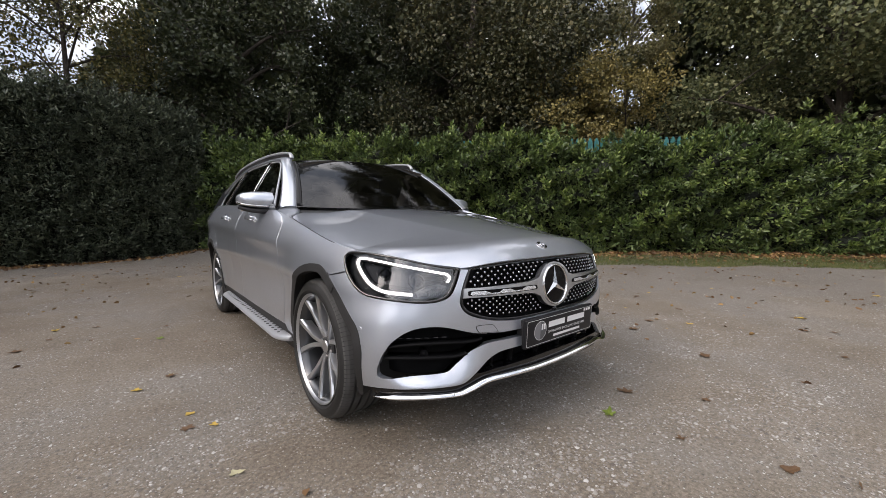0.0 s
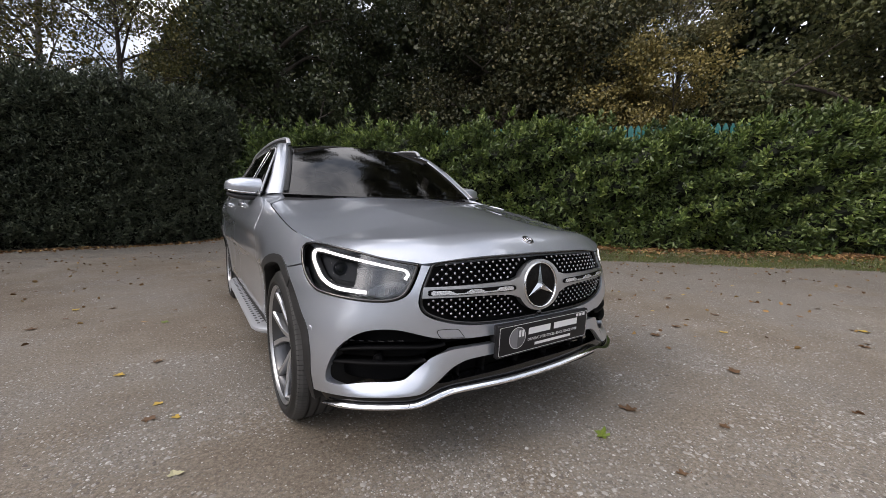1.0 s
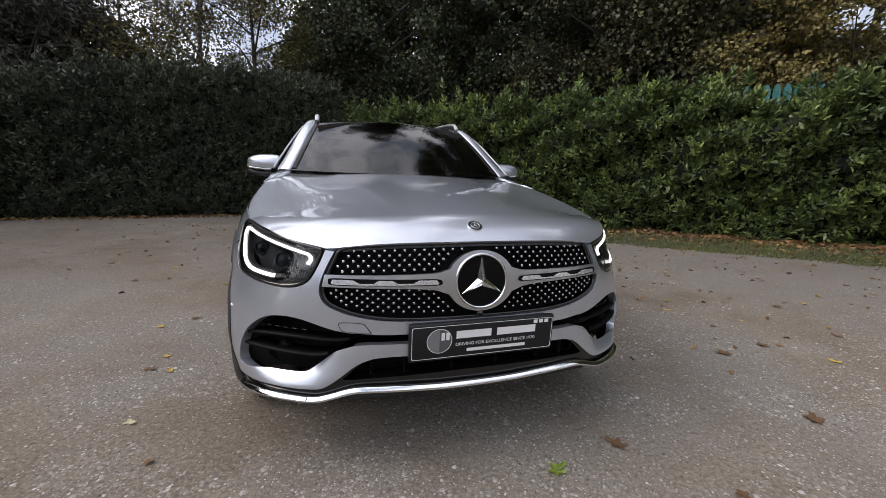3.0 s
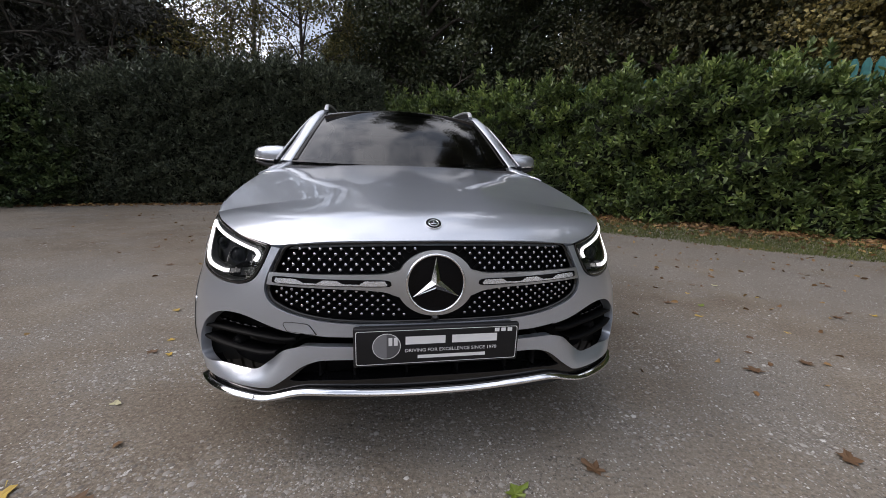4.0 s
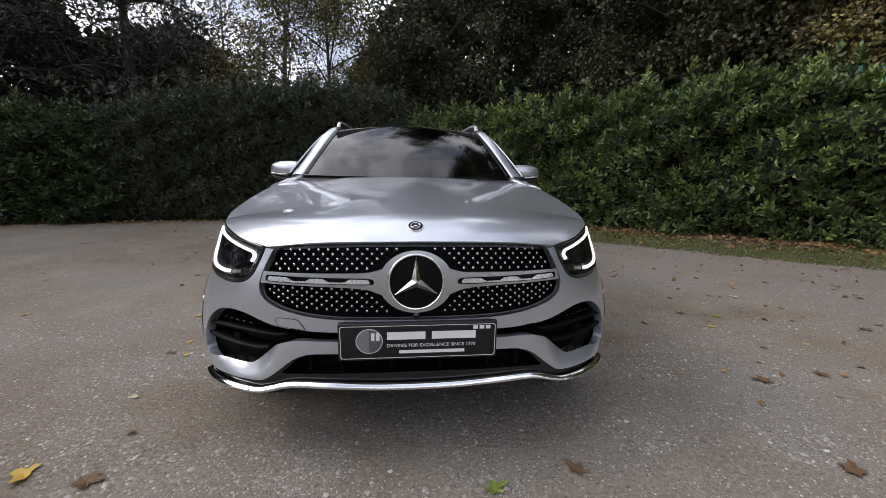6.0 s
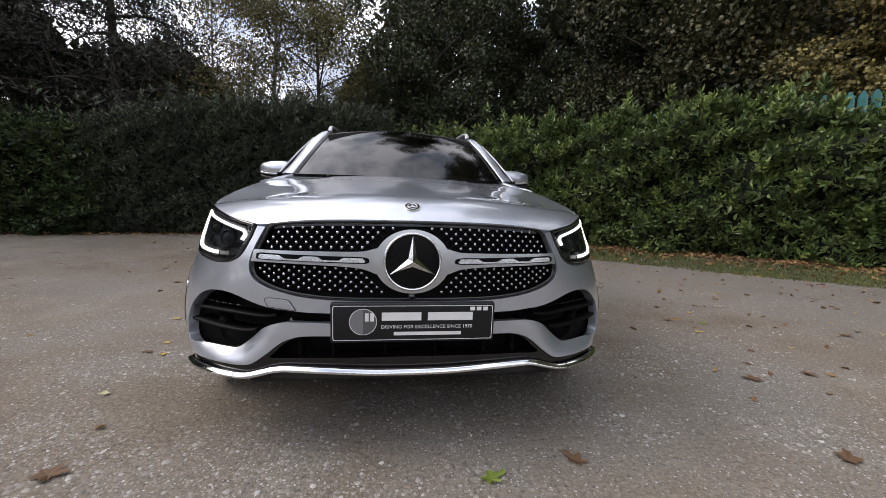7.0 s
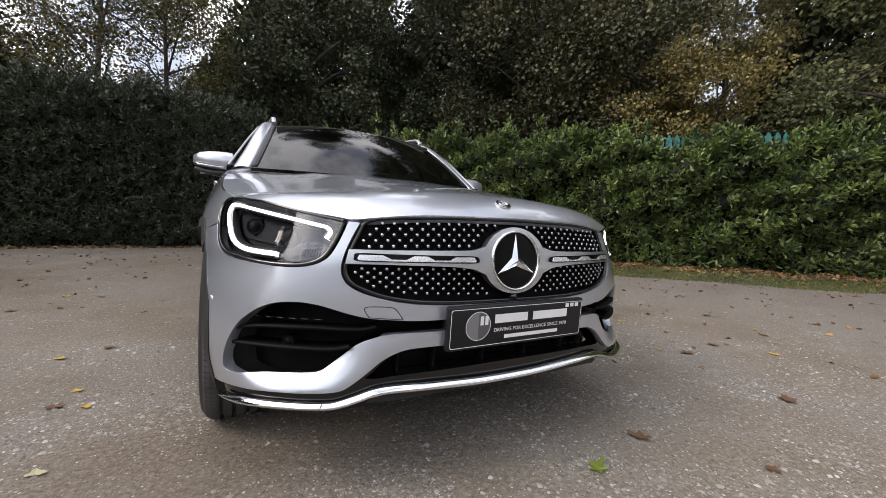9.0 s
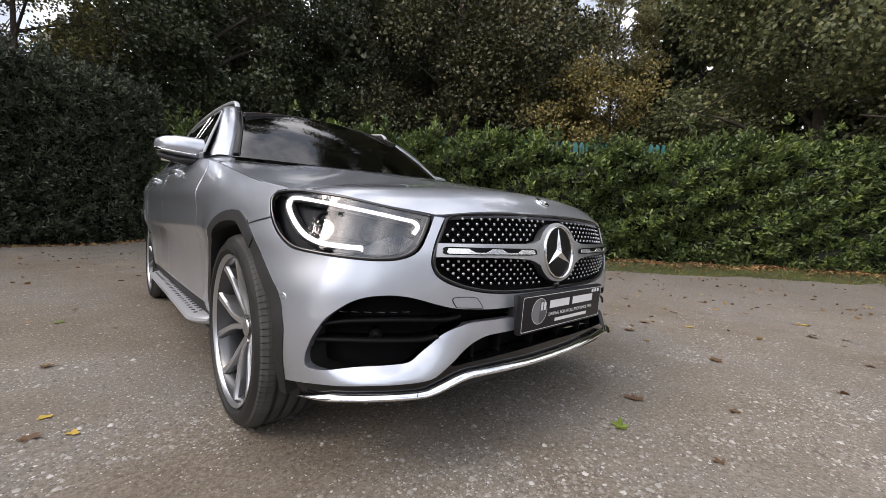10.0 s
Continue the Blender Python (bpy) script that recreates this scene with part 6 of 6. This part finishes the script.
def wheel(s, y):
    """A road wheel: grooved tyre, grey rim with five pairs of machined spokes, brake disc."""
    R, W = 0.352, 0.255
    out = 0.9125 - W / 2
    prof = [(-W / 2 + 0.02, 0.275), (-W / 2, 0.294), (-W / 2 + 0.002, 0.316), (-W / 2 + 0.018, 0.337), (-W / 2 + 0.030, R - 0.016)]
    tread = [(-W / 2 + 0.020, 0.335), (-W / 2 + 0.035, R - 0.006)]
    for g in (-0.062, -0.022, 0.022, 0.062):
        tread += [(g - 0.0065, R), (g - 0.005, R - 0.012), (g + 0.005, R - 0.012), (g + 0.0065, R)]
    tread += [(W / 2 - 0.035, R - 0.006), (W / 2 - 0.020, 0.335)]
    prof += [(x, R - 0.016) for x in (-0.06, 0.0, 0.06)] + [(W / 2 - 0.030, R - 0.016), (W / 2 - 0.018, 0.337), (W / 2 - 0.002, 0.316), (W / 2 - 0.0005, 0.309), (W / 2, 0.294), (W / 2 - 0.02, 0.275)]
    v, f = lathe([(-0.10, 0.275), (-0.09, 0.258), (0.07, 0.246), (0.105, 0.262), (0.112, 0.273), (0.120, 0.276), (0.114, 0.279), (0.10, 0.275)], 64)
    rim = solid("wheel", v, f, GREY_RIM, CAR, label="grey alloy wheel with five pairs of machined spokes", sharp=40)
    v, f = lathe([(0.108, 0.264), (0.116, 0.268), (0.1215, 0.2745), (0.1205, 0.2775), (0.1165, 0.2775)], 64)
    solid("rim_lip", v, f, BRIGHT_RIM, rim, label="bright machined rim lip", sharp=40)
    v, f = lathe(prof, 96)
    solid("tyre", v, f, RUBBER, rim, label="black road tyre with worn grey tread", sharp=30)
    v, f = lathe(tread, 96)
    solid("tread", v, f, TREAD, rim, label="worn dusty grey tread with four grooves", sharp=20)
    # Tread bars on both shoulders.
    bv, bf, k = [], [], 0
    for i in range(104):
        q = 2 * math.pi * i / 104
        for side in (-1, 1):
            a = np.array([(side * 0.072, R - 0.001), (side * 0.0925, R - 0.0055), (side * 0.1075, 0.338), (side * 0.113, 0.331)])
            for qq, sgn in ((q + 0.012, 1),):
                ring = []
                for dq in (-0.0255, 0.0255):
                    for x, r in a:
                        ring.append((x + side * 0.0018, (r + 0.0018) * math.cos(qq + dq), (r + 0.0018) * math.sin(qq + dq)))
                bv += ring
                bf += [tuple(k + j for j in face) for face in ((0, 1, 5, 4), (1, 2, 6, 5), (2, 3, 7, 6))]
                k += 8
    tagged(solid("tread_pattern", bv, bf, DUSTY_TREAD, rim, smooth=False), kind="stuff")
    for i in range(5):
        base = 180 + 72 * i
        for j, lean in enumerate((-1, 1)):
            q0, q1 = radians(base + lean * 9), radians(base + lean * 18.5)
            pts = spline([(0.060, 0.046, q0), (0.074, 0.09, radians(base + lean * 9)), (0.084, 0.135, radians(base + lean * 11)), (0.092, 0.19, radians(base + lean * 14.5)), (0.106, 0.266, q1)], 5)
            path = np.stack([pts[:, 0], pts[:, 1] * np.cos(pts[:, 2]), pts[:, 1] * np.sin(pts[:, 2])], 1)
            n = len(path)
            t = np.linspace(0, 1, n)
            tang = np.gradient(path, axis=0)
            tang /= np.linalg.norm(tang, axis=1)[:, None]
            side = np.cross((1, 0, 0), tang)
            side /= np.linalg.norm(side, axis=1)[:, None]
            hw = (0.0132 - 0.0010 * t + 0.007 * t**5)[:, None]
            rows = [path + side * hw * a + np.array((1, 0, 0)) * b for a, b in ((-0.55, -0.055), (-1, -0.010), (-0.72, 0.0), (0.72, -0.0), (1, -0.010), (0.55, -0.055))]
            vv = np.stack(rows, 1).reshape(-1, 3)
            ff = grid_faces(n, 6, True) + [tuple(range(6))[::-1], tuple((n - 1) * 6 + m for m in range(6))]
            solid("spoke", vv, ff, BRIGHT_RIM, rim, smooth=True, sharp=30)
    v, f = lathe([(0.0, 0.078), (0.050, 0.075), (0.058, 0.066), (0.058, 0.036), (0.064, 0.034), (0.066, 0.028), (0.066, 0.0)], 40)
    solid("hub", v, f, GREY_RIM, rim, sharp=40)
    v, f = lathe([(0.064, 0.033), (0.069, 0.031), (0.070, 0.026), (0.068, 0.0)], 32)
    solid("hub_cap", v, f, SATIN, rim, label="round metal hub cap")
    for i in range(5):
        q = radians(90 + 36 + 72 * i)
        v, f = lathe([(0.050, 0.012), (0.062, 0.011), (0.063, 0.007), (0.058, 0.006), (0.058, 0.0)], 12)
        b = solid("wheel_bolt", v, f, DISC_STEEL, rim)
        b.location = (0, 0.056 * math.cos(q), 0.056 * math.sin(q))
    v, f = lathe([(-0.02, 0.09), (-0.02, 0.172), (0.006, 0.172), (0.006, 0.10), (0.03, 0.095), (0.034, 0.06), (0.034, 0.0)], 56)
    solid("brake_disc", v, f, DISC_STEEL, rim, sharp=30)
    bm = block(0.075, 0.075, 0.19, 0.02, (-0.004, 0.165, 0.03), None, 3)
    part("brake_caliper", bm, GREY_RIM, rim)
    rim.location = (s * out, y, R - 0.006)
    rim.rotation_euler = (0, 0, 0 if s > 0 else math.pi)
    return rim


for side in (-1, 1):
    wheel(side, WHEEL_F + 0.065)
    wheel(side, WHEEL_R)
    # Liners inside the arches, their shade put in as near-black colour.
    for yc in (WHEEL_F, WHEEL_R):
        q = np.radians(np.linspace(-12, 192, 40))
        ly, lz = yc + 0.392 * np.cos(q), np.maximum(HUB_Z + 0.392 * np.sin(q), 0.2)
        edge = flank(ly, lz)[:, 0] - 0.018
        r1 = [np.stack([side * edge, ly, lz], 1), np.stack([0 * q + side * 0.56, ly, lz], 1), np.stack([0 * q + side * 0.54, yc + 0.1 * np.cos(q), HUB_Z + 0.1 * np.sin(q)], 1)]
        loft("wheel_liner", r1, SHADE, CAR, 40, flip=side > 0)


def running_board(s):
    """An aluminium step with rows of rubber studs."""
    y = np.linspace(0.53, 2.36, 60)
    end = np.clip(np.minimum(y - 0.53, 2.36 - y) / 0.10, 0, 1) ** 0.5
    rows = []
    for x, z, k in ((0.84, 0.285, 0), (0.84, 0.300, 0), (0.930, 0.300, 1), (0.956, 0.292, 1), (0.961, 0.280, 1), (0.946, 0.268, 1), (0.84, 0.262, 0)):
        xx = 0.84 + (x - 0.84) * (0.45 + 0.55 * end) if k else 0 * y + x
        rows.append(np.stack([s * xx, y, 0 * y + z], 1))
    ob = loft("running_board", rows, BRUSHED, CAR, 60, closed_v=True, caps=True, flip=s < 0, label="aluminium running board with black rubber studs", sharp=30)
    me = None
    v, f = lathe([(-0.002, 0.0095), (0.0015, 0.009), (0.002, 0.006), (0.002, 0.0)], 12, "z")
    for i in range(27):
        for j in range(3):
            yy = 0.66 + i * 0.060 + (0.03 if j == 1 else 0.0)
            st = solid("rubber_stud", v, f, BLACK, ob) if me is None else new("rubber_stud", me)
            me = st.data
            st.parent = ob
            st.location = (s * (0.864 + 0.028 * j), yy, 0.3005)


running_board(-1)
running_board(1)


# ---- the show plate ----
def show_plate():
    ob = part("show_plate", block(0.545, 0.022, 0.135, 0.006, segments=3), PLATE_BLACK, CAR, "black dealer show plate with white print")
    ob.location, ob.rotation_euler = (0.008, -0.712, 0.484), (radians(3), 0, 0)

    def flat(name, pts, mat, y=-0.0122):
        return solid(name, [(x, y, z) for x, z in pts], [tuple(range(len(pts)))], mat, ob, smooth=False)

    def bar(x0, x1, z0, z1, mat=WHITE_INK):
        flat("print_bar", [(x0, z0), (x1, z0), (x1, z1), (x0, z1)], mat)

    b = rounded(0.530, 0.118, 0.06, 4)
    inner = rounded(0.526, 0.114, 0.06, 4)
    vs = [(x, -0.0121, z) for x, z in b] + [(x, -0.0121, z) for x, z in inner]
    n = len(b)
    solid("border_line", vs, [(i, (i + 1) % n, n + (i + 1) % n, n + i) for i in range(n)], WHITE_INK, ob, smooth=False)
    # Round mark: a grey disc with a darker half and two small bars.
    q = np.linspace(0, 2 * math.pi, 40, endpoint=False)
    flat("round_mark", [(-0.168 + 0.045 * math.cos(a), 0.004 + 0.045 * math.sin(a)) for a in q], WHITE_INK, -0.0118)
    flat("round_mark", [(-0.168 + 0.043 * math.cos(a), 0.004 + 0.043 * math.sin(a)) for a in q], GREY_INK, -0.0121)
    q = np.linspace(-math.pi / 2, math.pi / 2, 20)
    flat("round_mark", [(-0.168 + 0.041 * math.cos(a), 0.004 + 0.041 * math.sin(a)) for a in q], MID_INK, -0.0124)
    for x in (-0.156, -0.139):
        flat("round_mark", [(x - 0.006, 0.006), (x + 0.006, 0.006), (x + 0.006, 0.034), (x - 0.006, 0.034)], WHITE_INK, -0.0127)
    # The trader's name and address: plain bars of their size.
    for x0, x1, z0, z1 in ((-0.108, 0.022, 0.008, 0.036), (0.044, 0.196, 0.008, 0.036), (-0.068, 0.158, -0.043, -0.031)):
        bar(x0, x1, z0, z1)
    for i in range(3):
        bar(0.187 + 0.022 * i, 0.203 + 0.022 * i, 0.041, 0.054)
    txt = bpy.data.curves.new("slogan", "FONT")
    txt.body, txt.size, txt.align_x, txt.align_y, txt.extrude = "DRIVING FOR EXCELLENCE SINCE 1970", 0.0165, "CENTER", "CENTER", 0.0002
    tmp = new("slogan_text", txt)
    bpy.context.view_layer.update()
    me = bpy.data.meshes.new_from_object(tmp.evaluated_get(bpy.context.evaluated_depsgraph_get()))
    bpy.data.objects.remove(tmp)
    xs = [v.co.x for v in me.vertices]
    me.transform(Matrix.Scale(0.305 / (max(xs) - min(xs)), 4, (1, 0, 0)))
    me.materials.clear()
    me.materials.append(WHITE_INK)
    s = new("slogan", me)
    s.parent = ob
    s.location, s.rotation_euler = (0.043, -0.0122, -0.014), (radians(90), 0, 0)
    part("plate_bracket", block(0.515, 0.05, 0.118, 0.006, (0, 0.030, 0)), BLACK, ob)


MID_INK = material("mid_grey_print", (0.09, 0.09, 0.095), 0.5)
show_plate()


# ---- fallen leaves on the yard ----
def fallen_leaf(at, size, turn, mat, label, lobes):
    """A single curled leaf with lobes and a stalk."""
    q = np.random.default_rng(int(abs(at[0] * 1000) + abs(at[1] * 7000)))
    v, f = [(0, 0, 0.008)], []
    n = 5 * lobes
    for i in range(n):
        a = 2 * math.pi * i / n
        r = (0.76 + 0.24 * math.cos(lobes * a)) * (1.0 + 0.25 * math.cos(a)) * q.uniform(0.8, 1.15)
        v.append((r * math.cos(a), r * 0.8 * math.sin(a), 0.10 + 0.22 * r * r * q.uniform(0.1, 1.0)))
    for i in range(n):
        f.append((0, 1 + i, 1 + (i + 1) % n))
    v = np.array(v) * size
    k = len(v)
    stalk = [(-0.6 * size, 0.004, 0.004), (-1.2 * size, 0.0, 0.010), (-1.2 * size, 0.004, 0.008)]
    v = np.concatenate([v, stalk])
    f.append((k, k + 1, k + 2))
    ob = solid("fallen_leaf", v, f, mat, smooth=False)
    ob.location = (*at, float(ground_height(np.array(at[0]), np.array(at[1]))) + 0.001)
    ob.rotation_euler = (0, 0, turn)
    tagged(ob, label, "leaf", group="fallen leaves on the gravel")


GREEN_LEAF = foliage("fresh_fallen_leaf", (0.07, 0.12, 0.02), (0.14, 0.2, 0.03), (0.3, 0.28, 0.04), 0.5)
YELLOW_LEAF = foliage("yellow_fallen_leaf", (0.3, 0.19, 0.03), (0.48, 0.32, 0.06), (0.62, 0.48, 0.16), 0.55)
PALE_LEAF = foliage("pale_fallen_leaf", (0.36, 0.33, 0.20), (0.45, 0.42, 0.28), (0.52, 0.49, 0.35), 0.6)
BROWN_LEAF = foliage("brown_fallen_leaf", (0.06, 0.032, 0.018), (0.12, 0.065, 0.034), (0.2, 0.12, 0.06), 0.65)
for x, y, size, kind in ((0.256, -0.85, 0.060, "g"), (-1.326, -0.15, 0.042, "p"), (-1.414, 0.505, 0.035, "y"), (-1.44, 0.352, 0.05, "b"), (2.44, -0.494, 0.05, "y"), (3.52, -1.12, 0.07, "y"), (1.875, -0.245, 0.07, "b"),
                         (2.255, -0.2, 0.06, "b"), (0.58, -0.79, 0.06, "b"), (1.58, -0.88, 0.07, "b"), (-1.62, 1.02, 0.05, "y"), (-2.3, 2.4, 0.06, "b"), (-2.9, 3.3, 0.06, "b"), (-1.363, -0.64, 0.075, "y"), (-1.123, -0.695, 0.075, "b"), (3.07, 1.25, 0.06, "p"), (2.44, 0.74, 0.05, "g"), (2.22, 0.54, 0.05, "y"), (2.2, 0.84, 0.055, "b"), (5.57, 2.86, 0.07, "y"), (3.55, 2.3, 0.06, "b"),
                         (3.33, 0.4, 0.06, "b"), (4.28, 1.15, 0.06, "b"), (-2.16, 2.97, 0.06, "y"), (-1.454, 2.11, 0.05, "g"), (-1.887, 2.88, 0.05, "b"), (5.78, -1.54, 0.07, "y")):
    m, c = {"g": (GREEN_LEAF, "green and yellow maple leaf lying on the gravel"), "y": (YELLOW_LEAF, "yellow leaf lying on the gravel"), "p": (PALE_LEAF, "pale yellow curled leaf lying on the gravel"),
            "b": (BROWN_LEAF, "dry brown curled leaf lying on the gravel")}[kind]
    fallen_leaf((x, y), size * 0.75, x * 5 + y, m, c, 5 if kind in "gb" else 3)
for i in range(150):
    x, y = rng.uniform(-5.5, 6.0), rng.uniform(-2.0, 7.5)
    if x + y > 8.3 or (abs(x) < 1.15 and -0.95 < y < 4.1):
        continue
    k = rng.random()
    fallen_leaf((float(x), float(y)), float(rng.uniform(0.014, 0.040)), float(rng.uniform(0, 6.28)), BROWN_LEAF if k < 0.85 else YELLOW_LEAF,
                "dry brown curled leaf lying on the gravel" if k < 0.85 else "yellow leaf lying on the gravel", int(rng.integers(3, 6)))


def leaf_scraps():
    """Small torn brown leaves and twigs lying over the yard, thicker towards the laurel hedge."""
    n = 2400
    x, y = rng.uniform(-5, 8, n), rng.uniform(-2.4, 8, n)
    near = np.clip((x + y + 1.0) / 9.0, 0.12, 1) * (0.5 + 0.5 * (wander(x, y, 0 * x, 1.2, 77) > 0))
    keep = (rng.random(n) < near) & (x + y < 8.8) & (y < 8.6 + 0.25 * x) & ~((np.abs(x) < 1.0) & (y > -0.8) & (y < 4))
    x, y = x[keep], y[keep]
    p = np.stack([x, y, ground_height(x, y) + 0.006], 1)
    tagged(scatter_leaves("leaf_scraps", p, rng.normal(0, 1, (len(p), 3)) * (1, 1, 0.12), 0.050, 0.026, DEAD_LEAF, spread=0.12, shape="lobed"), "small torn brown leaves strewn over the gravel", "leaf litter", kind="stuff")


leaf_scraps()
